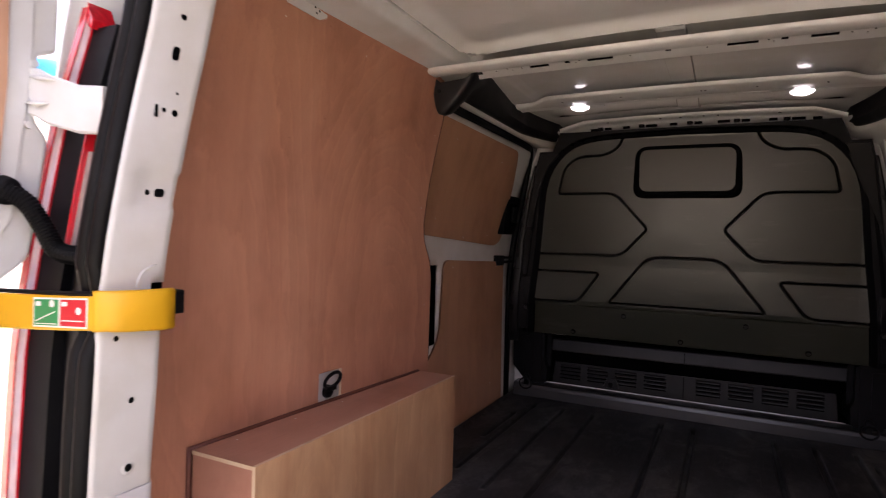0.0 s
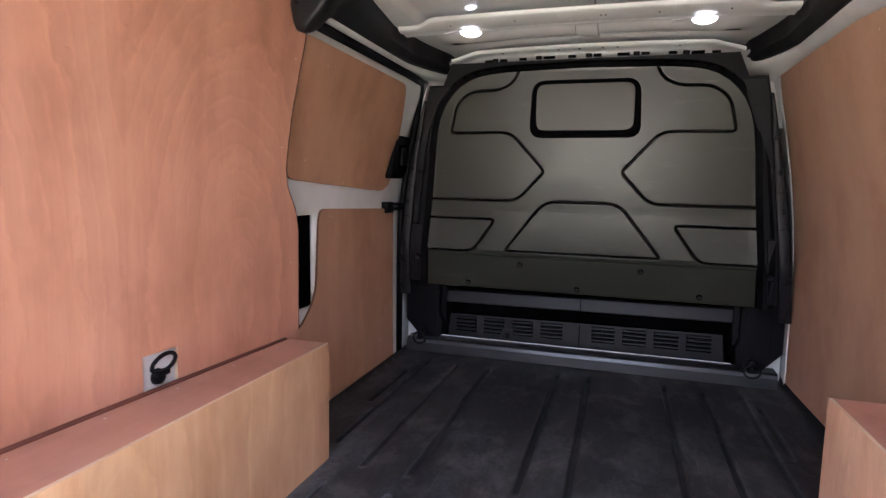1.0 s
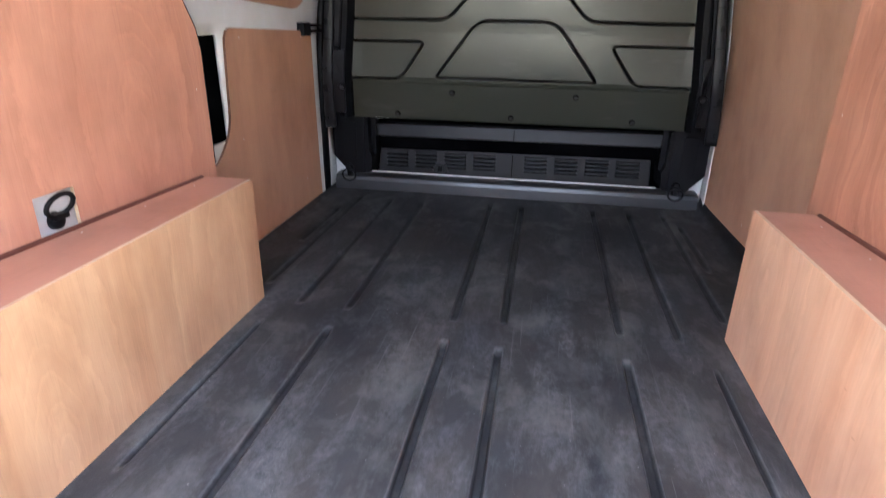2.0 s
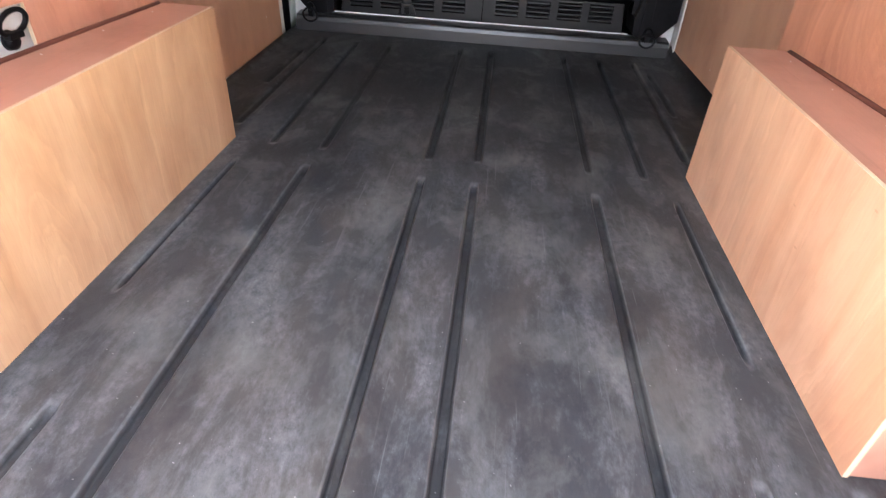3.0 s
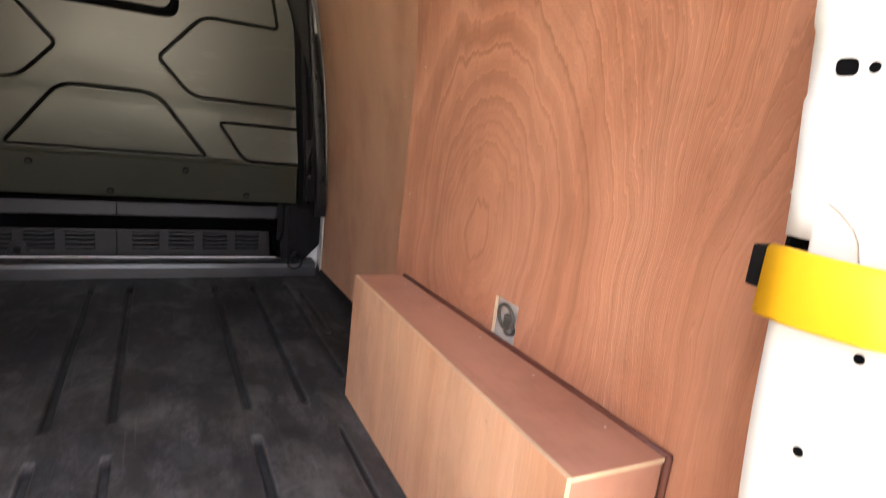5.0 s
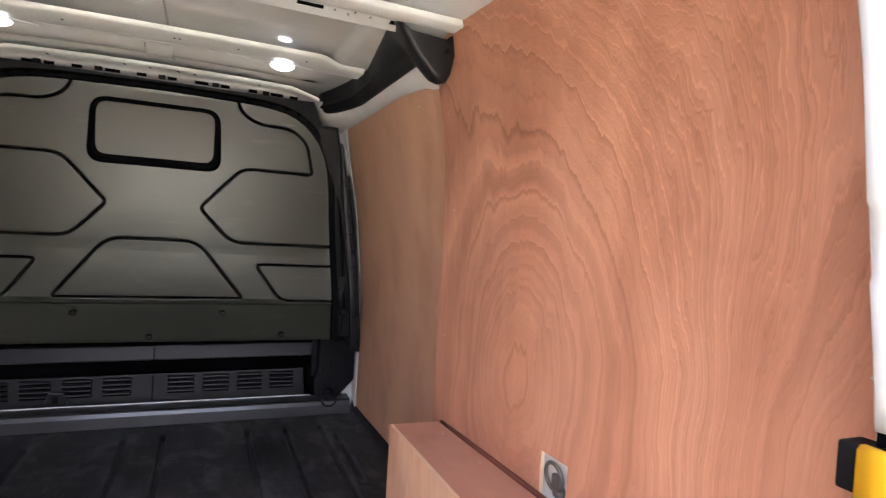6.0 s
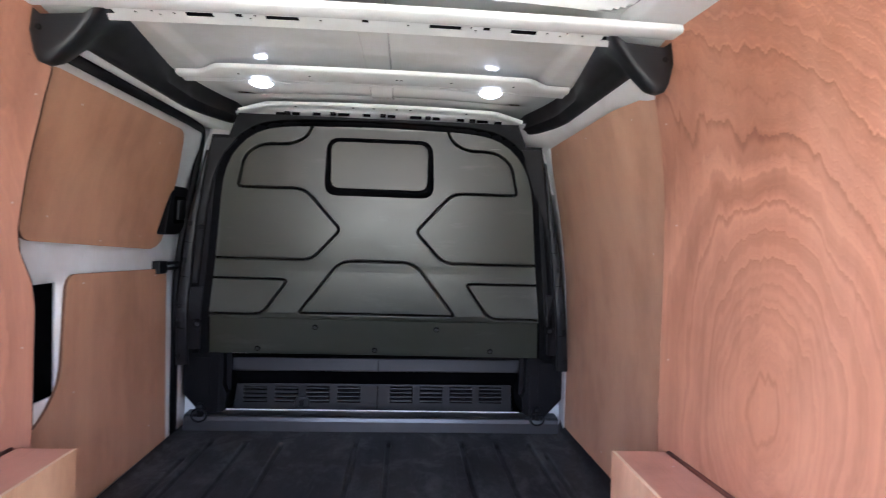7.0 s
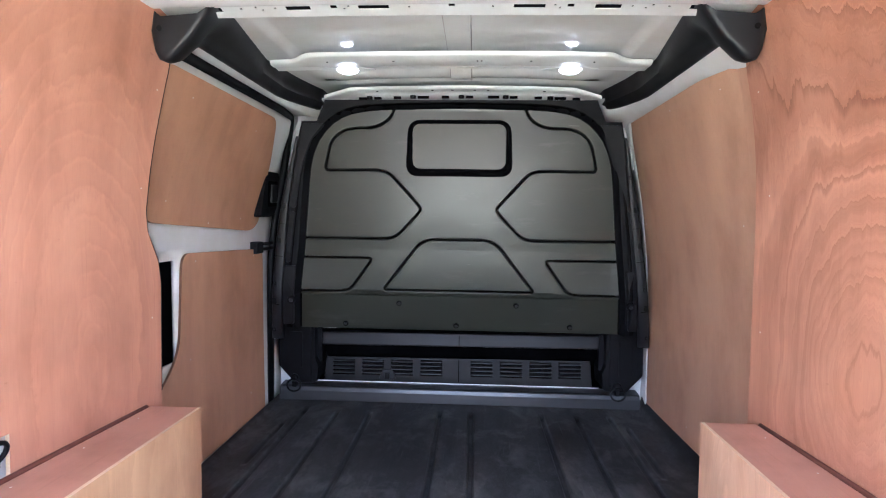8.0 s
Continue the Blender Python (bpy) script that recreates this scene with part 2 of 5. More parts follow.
def floor_rubber():
    """Black moulded floor liner, dusty and rubbed grey along the load's way."""
    m, t, b = nodes("black_floor_liner", 0.5)
    big = noise_of(t, coords(t, (2.6, 0.9, 1)), 2.6, 9, 0.74, 0.3)
    small = noise_of(t, coords(t, (1, 0.7, 1)), 60.0, 6, 0.78, 0.1)
    mud = noise_of(t, coords(t, (1.3, 0.5, 1), (4, 2, 0)), 1.6, 3)
    base = ramp(t, mud, [(0.35, (0.008, 0.0083, 0.0105)), (0.65, (0.014, 0.0135, 0.015))])
    mask = blend(t, ramp(t, big, [(0.47, (0.03, 0.03, 0.03)), (0.56, (0.50, 0.50, 0.50)), (0.68, (1.0, 1.0, 1.0))]), ramp(t, small, [(0.34, (0.12, 0.12, 0.12)), (0.68, (1, 1, 1))]), 1.0, "MULTIPLY")
    sep = t.nodes.new("ShaderNodeSeparateXYZ")
    t.links.new(coords(t), sep.inputs[0])
    used = ramp(t, maths(t, "ADD", maths(t, "MULTIPLY", sep.outputs["Y"], 0.4), maths(t, "MULTIPLY", mud, 0.25)), [(0.40, (1, 1, 1)), (0.86, (0.24, 0.24, 0.24))])
    # film mottled from grey to brown
    grey_brown = ramp(t, noise_of(t, coords(t, (2.2, 0.9, 1), (7, 3, 0)), 2.2, 5), [(0.40, (0.040, 0.041, 0.045)), (0.68, (0.062, 0.055, 0.052))])
    film = blend(t, base, grey_brown, used)
    # colour darkens down the groove walls and up the side edge
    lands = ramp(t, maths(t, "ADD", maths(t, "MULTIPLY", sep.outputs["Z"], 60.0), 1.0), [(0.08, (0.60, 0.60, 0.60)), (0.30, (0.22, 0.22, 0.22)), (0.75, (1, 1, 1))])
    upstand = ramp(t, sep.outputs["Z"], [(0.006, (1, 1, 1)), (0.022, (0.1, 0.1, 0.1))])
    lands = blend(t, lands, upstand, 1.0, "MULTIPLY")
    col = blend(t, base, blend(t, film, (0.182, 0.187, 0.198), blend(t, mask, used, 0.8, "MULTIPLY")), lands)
    # soft pale clouds of trodden dust, and darker swept places
    cloud = ramp(t, noise_of(t, coords(t, (1.25, 0.75, 1), (1.7, 5.2, 0)), 5.6, 10, 0.72, 0.35), [(0.49, (0, 0, 0)), (0.56, (0.34, 0.34, 0.34)), (0.68, (0.75, 0.75, 0.75))])
    col = blend(t, col, (0.105, 0.107, 0.104), blend(t, cloud, lands, 1.0, "MULTIPLY"))
    swept = ramp(t, noise_of(t, coords(t, (1.1, 0.6, 1), (6.1, 0.4, 0)), 3.8, 9, 0.70, 0.2), [(0.40, (0.55, 0.56, 0.60)), (0.52, (1, 1, 1))])
    col = blend(t, col, swept, 0.75, "MULTIPLY")
    worn = ramp(t, maths(t, "ADD", maths(t, "MULTIPLY", sep.outputs["Z"], 60.0), 1.0), [(0.66, (0, 0, 0)), (0.84, (0.45, 0.45, 0.45)), (0.93, (0.4, 0.4, 0.4)), (0.99, (0, 0, 0))])
    worn = blend(t, worn, blend(t, ramp(t, small, [(0.3, (0.3, 0.3, 0.3)), (0.6, (1, 1, 1))]), used, 1.0, "MULTIPLY"), 1.0, "MULTIPLY")
    col = blend(t, col, (0.17, 0.17, 0.175), worn)
    drag = blend(t, ramp(t, noise_of(t, coords(t, (95, 2.6, 1), (2, 7, 0)), 1.0, 3, 0.6, 0.4), [(0.63, (0, 0, 0)), (0.72, (0.30, 0.30, 0.30))]), lands, 1.0, "MULTIPLY")
    col = blend(t, col, (0.15, 0.152, 0.156), drag)
    grit = blend(t, ramp(t, noise_of(t, coords(t, (1, 1, 1), (3, 1, 0)), 130.0, 1, 0.5), [(0.775, (0, 0, 0)), (0.80, (0.5, 0.5, 0.5))]), lands, 1.0, "MULTIPLY")
    col = blend(t, col, (0.34, 0.34, 0.34), grit)
    t.links.new(col, b.inputs["Base Color"])
    r = ramp(t, big, [(0.3, (0.42,) * 3), (0.7, (0.62,) * 3)])
    t.links.new(r, b.inputs["Roughness"])
    b.inputs["Specular IOR Level"].default_value = 0.2
    bump(t, b, noise_of(t, coords(t), 420.0, 3, 0.7), 0.5, 0.0008)
    return m


def glow(name, colour, strength):
    m, t, b = nodes(name, 0.4)
    b.inputs["Base Color"].default_value = (0.9, 0.9, 0.9, 1)
    b.inputs["Emission Color"].default_value = (*colour, 1)
    b.inputs["Emission Strength"].default_value = strength
    return m


def lens_red(name, colour):
    m, t, b = nodes(name, 0.15, 0, 0.6)
    c = ramp(t, noise_of(t, coords(t, (1, 1, 0.2)), 90.0, 2), [(0.4, colour), (0.6, tuple(min(1, k * 1.25) for k in colour))])
    t.links.new(c, b.inputs["Base Color"])
    return m


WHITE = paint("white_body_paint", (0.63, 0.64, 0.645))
# the same white, lightened to make up for dim light on the inner frames
WHITE_LIFTED = paint("white_body_paint_lifted", (0.76, 0.765, 0.77), 0.30, 0.5, 0.08)
ROOFPAINT = paint("glossy_white_roof_paint", (0.72, 0.72, 0.72), 0.10, 0.9, 0.06, 0.008, 0.035)
GREYSTEEL = paint("dark_grey_painted_steel", (0.026, 0.0265, 0.029), 0.36, 0.2, 0.25, 0.05)
BLACK = plastic("black_trim_plastic", (0.0038, 0.0038, 0.0047), 0.50, 0.06, 0.12, 5.0, 0.12)
# deep black for shaded returns and wells, and for seals and joints
DEEP = plastic("shade_and_seal_black", (0.0018, 0.0018, 0.0022), 0.7, 0.1, 0.1, 5.0, 0.03)
PADPLASTIC = plastic("black_padded_plastic", (0.0058, 0.0056, 0.0066), 0.46, 0.06, 0.05, 5.0, 0.20)
TRIM = plastic("charcoal_trim_plastic", (0.0088, 0.0088, 0.0100), 0.44, 0.06, 0.05, 5.0, 0.30)
def scratched(m):
    """A few pale scratches and rub marks, long and level."""
    t = m.node_tree
    p = t.nodes["Principled BSDF"]
    was = p.inputs["Base Color"].links[0].from_socket
    marks = ramp(t, noise_of(t, coords(t, (5.0, 1.0, 70.0), (1.3, 0, 2.2)), 1.0, 2, 0.5, 0.8), [(0.765, (0, 0, 0)), (0.80, (0.35, 0.35, 0.35))])
    rubs = ramp(t, noise_of(t, coords(t, (2.0, 1.0, 9.0), (4.1, 0, 0.4)), 1.6, 5, 0.7), [(0.58, (0, 0, 0)), (0.75, (0.16, 0.16, 0.16))])
    col = blend(t, blend(t, was, (0.16, 0.155, 0.14), rubs), (0.22, 0.22, 0.20), marks)
    # dark smears where loads have rubbed along the fold
    own = t.nodes.new("ShaderNodeSeparateXYZ")
    t.links.new(coords(t), own.inputs[0])
    across = ramp(t, maths(t, "ABSOLUTE", maths(t, "ADD", own.outputs["X"], 0.04)), [(0.05, (1, 1, 1)), (0.13, (0, 0, 0))])
    along = ramp(t, maths(t, "ABSOLUTE", maths(t, "SUBTRACT", own.outputs["Z"], 0.772)), [(0.008, (1, 1, 1)), (0.026, (0, 0, 0))])
    smear = ramp(t, noise_of(t, coords(t, (9.0, 1.0, 60.0), (2.1, 0, 0.7)), 1.4, 4, 0.6, 0.6), [(0.52, (0, 0, 0)), (0.60, (0.9, 0.9, 0.9))])
    col = blend(t, col, (0.003, 0.003, 0.003), blend(t, blend(t, across, along, 1.0, "MULTIPLY"), smear, 1.0, "MULTIPLY"))
    t.links.new(col, p.inputs["Base Color"])
    return m


PANELPLASTIC = plastic("charcoal_bulkhead_plastic", (0.0190, 0.0212, 0.0135), 0.36, 0.05, 0.01, 3.0, 0.70)
scratched(PANELPLASTIC)
BLANKPLASTIC = plastic("olive_grey_plastic_sheet", (0.044, 0.043, 0.031), 0.36, 0.05, 0.01, 3.0, 0.52)
RUBBER = plastic("black_rubber", (0.0036, 0.0036, 0.0043), 0.5, 0.1, 0.15, 5.0, 0.12)
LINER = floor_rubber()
YELLOW = plastic("yellow_moulded_plastic", (0.66, 0.36, 0.008), 0.42, 0.15, 0.02)
PLY_R = plywood("figured_red_plywood", (0.485, 0.242, 0.155), (0.435, 0.202, 0.124), (0.370, 0.162, 0.096), seed=3.1,
                figure={"mounds": ((1.05, 0.60, 0.23, 0.36, 1.0), (0.05, 0.50, 0.26, 0.50, -0.7), (0.75, 1.75, 0.75, 0.36, -0.9)), "line": 0.52, "rings": 5.6})
PLY_L = plywood("plain_red_plywood", (0.525, 0.270, 0.182), (0.472, 0.224, 0.145), (0.408, 0.182, 0.115), ((1.20, 0.55, 0.25, 0.55, 0.0), (0.45, 0.60, 0.25, 0.70, 0.2)), 0.46, 1.9, seed=8.4)
PLY_F = plywood("brown_plywood", (0.53, 0.318, 0.205), (0.51, 0.298, 0.190), (0.475, 0.271, 0.169), seed=5.5)
PLY_D = plywood("warm_brown_plywood", (0.51, 0.282, 0.172), (0.465, 0.250, 0.149), (0.405, 0.209, 0.121), seed=4.4)
PLY_BOX = plywood("pale_plywood", (0.64, 0.425, 0.255), (0.57, 0.345, 0.198), (0.45, 0.240, 0.125), ((0.62, 0.02, 0.10, 0.34, 0.0), (1.22, 0.10, 0.09, 0.30, 0.1)), 0.36, 1.3, streak=6.0, seed=1.7)
PLY_BOX_PINK = plywood("pinkish_plywood", (0.71, 0.465, 0.315), (0.60, 0.332, 0.203), (0.54, 0.276, 0.163), ((0.66, 0.30, 0.09, 0.34, 0.0), (1.25, 0.16, 0.10, 0.30, 0.1)), 0.34, 1.1, streak=4.8, seed=5.1)
PLY_TOP = plywood("pink_brown_plywood", (0.47, 0.240, 0.170), (0.43, 0.210, 0.145), (0.38, 0.180, 0.122), axis="xy", streak=10.0, seed=6.2)
EDGE = plywood("cut_plywood_edge", (0.68, 0.54, 0.38), (0.64, 0.49, 0.33), (0.56, 0.41, 0.27), streak=40.0, seed=2.0)
EDGE_DARK = plywood("dark_plywood_edge", (0.22, 0.11, 0.06), (0.17, 0.08, 0.045), (0.12, 0.055, 0.03), streak=40.0, seed=2.0)
SCREW = paint("zinc_screw", (0.72, 0.68, 0.62), 0.4, 0, 0.1)
SCREW.node_tree.nodes["Principled BSDF"].inputs["Metallic"].default_value = 0.3
ZINC = paint("dull_zinc_steel", (0.11, 0.11, 0.10), 0.45, 0.0, 0.3)
ZINC.node_tree.nodes["Principled BSDF"].inputs["Metallic"].default_value = 0.4
BROWN_BEAD = plastic("dark_brown_bead", (0.115, 0.034, 0.021), 0.6, 0.2, 0.05)
LAMP = glow("led_lamp", (1.0, 0.98, 0.94), 0.6)
MIRRORGLOW = glow("roof_mirror_glow", (1.0, 0.98, 0.94), 0.4)
RED = lens_red("red_lamp_lens", (0.55, 0.012, 0.02))
CLEAR = lens_red("clear_lamp_lens", (0.88, 0.66, 0.69))
SMOKED = lens_red("smoked_lamp_lens", (0.26, 0.22, 0.20))
GREEN = paint("green_print", (0.02, 0.25, 0.08), 0.4, 0, 0.1)
REDPRINT = paint("red_print", (0.55, 0.02, 0.03), 0.4, 0, 0.1)
WHITEPRINT = paint("white_print", (0.75, 0.75, 0.72), 0.4, 0, 0.1)
BLUE = paint("blue_paint", (0.02, 0.30, 0.62), 0.3, 0.5, 0.1)
# near-black that puts the shade of holes and cavities into the colour
DARKSHAFT = plastic("cavity_shade_black", (0.0015, 0.0015, 0.002), 0.8, 0.1, 0.1, 5.0, 0.02)
CONCRETE = plastic("grey_yard_concrete", (0.49, 0.475, 0.34), 0.85, 0.6, 0.03, 2.0)
UNSEEN_WALL = plastic("unseen_wall_dark", (0.085, 0.065, 0.052), 0.85, 0.6, 0.05, 2.0)
RENDERED = plastic("cream_render", (0.55, 0.52, 0.46), 0.85, 0.5, 0.01, 3.0)


# ---- building helpers ----
BASE = {}


def thing(name, at, label, category, group="", kind=""):
    """An empty at the thing's base, that carries its parts."""
    ob = new(name)
    ob.location = at
    ob.empty_display_size = 0.05
    BASE[ob.name] = Vector(at)
    return tagged(ob, label, category, group, kind)


def part(name, bm, material, parent=None, label="", smooth=False, shift=None, crease=None):
    """Links a bmesh, in the world's metres, as one mesh under a thing or a part. shift: the place of the mesh's own origin."""
    mesh = bpy.data.meshes.new(name)
    if isinstance(bm, bpy.types.Mesh):
        mesh = bm
    else:
        bmesh.ops.recalc_face_normals(bm, faces=bm.faces)
        for f in bm.faces:
            f.smooth = smooth
        if crease:
            for e in bm.edges:
                e.smooth = not (len(e.link_faces) == 2 and e.calc_face_angle(0) > crease)
        bm.to_mesh(mesh)
        bm.free()
        for m in (material if isinstance(material, (list, tuple)) else [material]):
            mesh.materials.append(m)
    ob = new(name, mesh)
    here = Vector(shift) if shift else Vector()
    ob.location = here
    BASE[ob.name] = here
    if parent:
        ob.parent = parent
        ob.matrix_parent_inverse = Matrix.Translation(BASE[parent.name]).inverted()
    if label:
        tagged(ob, label)
    return ob


def box(x0, x1, y0, y1, z0, z1, bevel=0.0, segments=2, bm=None):
    bm = bm or bmesh.new()
    made = bmesh.ops.create_cube(bm, size=1)["verts"]
    for v in made:
        v.co = Vector(((x0 + x1) / 2 + v.co.x * (x1 - x0), (y0 + y1) / 2 + v.co.y * (y1 - y0), (z0 + z1) / 2 + v.co.z * (z1 - z0)))
    if bevel:
        edges = list({e for v in made for e in v.link_edges})
        bmesh.ops.bevel(bm, geom=edges, offset=bevel, segments=segments, profile=0.6, affect="EDGES")
    return bm


def plate(outline, depth, bevel=0.0):
    """A closed outline of points, pushed along the vector depth."""
    bm = bmesh.new()
    low = bm.faces.new([bm.verts.new(p) for p in outline])
    made = bmesh.ops.extrude_face_region(bm, geom=[low])["geom"]
    top = [v for v in made if isinstance(v, bmesh.types.BMVert)]
    bmesh.ops.translate(bm, verts=top, vec=depth)
    if bevel:
        rim = [e for e in bm.edges if len(e.link_faces) == 2 and e.calc_face_angle(0) > 0.5]
        bmesh.ops.bevel(bm, geom=rim, offset=bevel, segments=2, profile=0.6, affect="EDGES")
    return bm


def sheet(us, vs, at, skip=None, thick=None):
    """A grid over us and vs with points at(u, v); skip(u, v) leaves out the cells round that middle; thick: the vector by
    which a second skin lies off the first, with closed rims."""
    bm = bmesh.new()
    keep = [[not (skip and skip((us[i] + us[i + 1]) / 2, (vs[j] + vs[j + 1]) / 2)) for j in range(len(vs) - 1)] for i in range(len(us) - 1)]

    def skin(off):
        pts = [[bm.verts.new(Vector(at(u, v)) + off) for v in vs] for u in us]
        for i in range(len(us) - 1):
            for j in range(len(vs) - 1):
                if keep[i][j]:
                    bm.faces.new((pts[i][j], pts[i + 1][j], pts[i + 1][j + 1], pts[i][j + 1]))
        return pts

    a = skin(Vector())
    if thick:
        b = skin(Vector(thick))
        n, m = len(us) - 1, len(vs) - 1
        for i in range(n):
            for j in range(m):
                if not keep[i][j]:
                    continue
                if i == 0 or not keep[i - 1][j]:
                    f = bm.faces.new((a[i][j], a[i][j + 1], b[i][j + 1], b[i][j])); f.material_index = 1
                if i == n - 1 or not keep[i + 1][j]:
                    f = bm.faces.new((a[i + 1][j], a[i + 1][j + 1], b[i + 1][j + 1], b[i + 1][j])); f.material_index = 1
                if j == 0 or not keep[i][j - 1]:
                    f = bm.faces.new((a[i][j], a[i + 1][j], b[i + 1][j], b[i][j])); f.material_index = 1
                if j == m - 1 or not keep[i][j + 1]:
                    f = bm.faces.new((a[i][j + 1], a[i + 1][j + 1], b[i + 1][j + 1], b[i][j + 1])); f.material_index = 1
    loose = [v for v in bm.verts if not v.link_faces]
    bmesh.ops.delete(bm, geom=loose, context="VERTS")
    return bm


def spread(a, b, n):
    return [a + (b - a) * i / n for i in range(n + 1)]


def stops(marks, step):
    """Even steps between marks, each of which is kept."""
    out = [marks[0]]
    for a, b in zip(marks, marks[1:]):
        n = max(1, round((b - a) / step))
        out += [a + (b - a) * i / n for i in range(1, n + 1)]
    return out


def table(rows, v):
    """Linear between rows of (v, value)."""
    return float(np.interp(v, [r[0] for r in rows], [r[1] for r in rows]))


def smooth_table(rows, v, soft=0.05):
    return (table(rows, v - soft) + 2 * table(rows, v) + table(rows, v + soft)) / 4


def tube(path, radius, sides=10, bm=None, squash=1.0, closed=False):
    """A round bar along a path of points. radius may be a list, one for each point."""
    bm = bm or bmesh.new()
    pts = [Vector(p) for p in path]
    rings, up = [], None
    for i, p in enumerate(pts):
        way = (pts[(i + 1) % len(pts)] - pts[i - 1]) if closed else (pts[min(i + 1, len(pts) - 1)] - pts[max(i - 1, 0)])
        way.normalize()
        if up is None:
            up = way.cross(Vector((0.12, 0.31, 0.94))).normalized()
        up = (up - way * up.dot(way)).normalized()
        side = way.cross(up)
        r = radius[i] if isinstance(radius, (list, tuple)) else radius
        rings.append([bm.verts.new(p + up * (r * math.cos(a)) + side * (r * squash * math.sin(a))) for a in [2 * math.pi * k / sides for k in range(sides)]])
    pairs = list(zip(rings, rings[1:])) + ([(rings[-1], rings[0])] if closed else [])
    for a, b in pairs:
        for k in range(sides):
            bm.faces.new((a[k], a[(k + 1) % sides], b[(k + 1) % sides], b[k]))
    if not closed:
        bm.faces.new(rings[0][::-1])
        bm.faces.new(rings[-1])
    return bm


def rounded(points, radius, steps=5, closed=True):
    """The outline with its corners cut to arcs (2D or 3D points)."""
    out, n = [], len(points)
    P = [Vector(p) for p in points]
    for i in range(n):
        if not closed and i in (0, n - 1):
            out.append(P[i])
            continue
        a, b, c = P[i - 1], P[i], P[(i + 1) % n]
        r = radius[i] if isinstance(radius, (list, tuple)) else radius
        r = min(r, (a - b).length * 0.45, (c - b).length * 0.45)
        s, e = b + (a - b).normalized() * r, b + (c - b).normalized() * r
        for k in range(steps + 1):
            t = k / steps
            out.append(s * (1 - t) ** 2 + b * (2 * t * (1 - t)) + e * t ** 2)
    return out


def sweep(section, path_of, ys):
    """A strip: for each y the points of section(y), joined from y to y."""
    bm = bmesh.new()
    rows = [[bm.verts.new(p) for p in section(y)] for y in ys]
    for a, b in zip(rows, rows[1:]):
        for k in range(len(a) - 1):
            bm.faces.new((a[k], a[k + 1], b[k + 1], b[k]))
    return bm


def disc(at, normal, radius, depth, sides=14, bm=None, dome=0.0):
    bm = bm or bmesh.new()
    n = Vector(normal).normalized()
    u = n.orthogonal().normalized()
    w = n.cross(u)
    at = Vector(at)
    base = [bm.verts.new(at + (u * math.cos(a) + w * math.sin(a)) * radius) for a in [2 * math.pi * k / sides for k in range(sides)]]
    rim = [bm.verts.new(v.co + n * depth - (v.co - at) * 0.12) for v in base]
    for k in range(sides):
        bm.faces.new((base[k], base[(k + 1) % sides], rim[(k + 1) % sides], rim[k]))
    if dome:
        mid = [bm.verts.new(at + n * (depth + dome * 0.75) + (v.co - at - n * depth) * 0.6) for v in rim]
        for k in range(sides):
            bm.faces.new((rim[k], rim[(k + 1) % sides], mid[(k + 1) % sides], mid[k]))
        tip = bm.verts.new(at + n * (depth + dome))
        for k in range(sides):
            bm.faces.new((mid[k], mid[(k + 1) % sides], tip))
    else:
        bm.faces.new(rim)
    bm.faces.new(base[::-1])
    return bm


# ---- shapes of the van ----
REAR = [(0.0, 0.0), (0.90, 0.0), (1.05, -0.004), (1.20, -0.020), (1.33, -0.045), (1.43, -0.068), (1.50, -0.10)]


def panel_x(y, z):
    """How far the rear lining stands from the middle."""
    return 0.877 - 0.044 * (y - 0.42) / 0.98 + 0.006 * math.sin(math.pi * min(1.0, max(0.0, (y - 0.2) / 1.25))) + smooth_table(REAR, z)


FRONT = [(0.0, 0.900), (0.5, 0.895), (0.76, 0.878), (1.0, 0.840), (1.15, 0.803), (1.267, 0.778), (1.36, 0.752), (1.42, 0.72)]
DOOR = [(-0.1, -0.912), (0.0, -0.920), (0.4, -0.930), (0.78, -0.935), (0.9, -0.930), (1.1, -0.895), (1.33, -0.810), (1.45, -0.765)]
BULK = [(0.30, 2.655), (0.38, 2.622), (0.545, 2.572), (0.57, 2.566), (0.765, 2.5540), (0.785, 2.5515), (0.80, 2.549), (0.95, 2.528), (1.10, 2.506), (1.32, 2.468), (1.50, 2.432)]


def roof_z(x, y):
    return 1.522 - 0.026 * abs(x / 0.7) ** 2.4 - 0.015 * max(0.0, y - 2.0)


# ---- ground and outer shell ----
bm = bmesh.new()
bmesh.ops.create_grid(bm, x_segments=8, y_segments=8, size=600)
bmesh.ops.translate(bm, verts=bm.verts, vec=(0, 0, -0.56))
tagged(part("ground", bm, CONCRETE), "pale sandy concrete yard under the van", "ground", kind="structure")

for side, name in ((-1, "wall_left"), (1, "wall_right")):
    outer = lambda y, z, s=side: (s * (1.03 + (0.02 if z < 0.9 else 0.02 - 0.28 * (z - 0.9) ** 1.5) - 0.02 * max(0, y - 2.2)), y, z)
    bm = sheet(stops([0.20, 1.4, 3.05], 0.2), stops([-0.35, 0.0, 0.9, 1.56], 0.12), outer, None, (-side * 0.012, 0, 0))
    tagged(part(name, bm, [WHITE, WHITE], smooth=True), "white painted steel side of the van", "wall", kind="structure")
bm = box(-1.04, 1.04, 3.0, 3.05, -0.35, 1.52, 0.004)
tagged(part("wall_front", bm, DARKSHAFT), "dark closing wall ahead of the load space", "wall", kind="structure")
bm = box(-1.04, 1.04, 0.06, 3.04, -0.56, -0.032, 0.01)
tagged(part("underbody", bm, GREYSTEEL), "dark grey underbody of the van", "underbody", kind="structure")

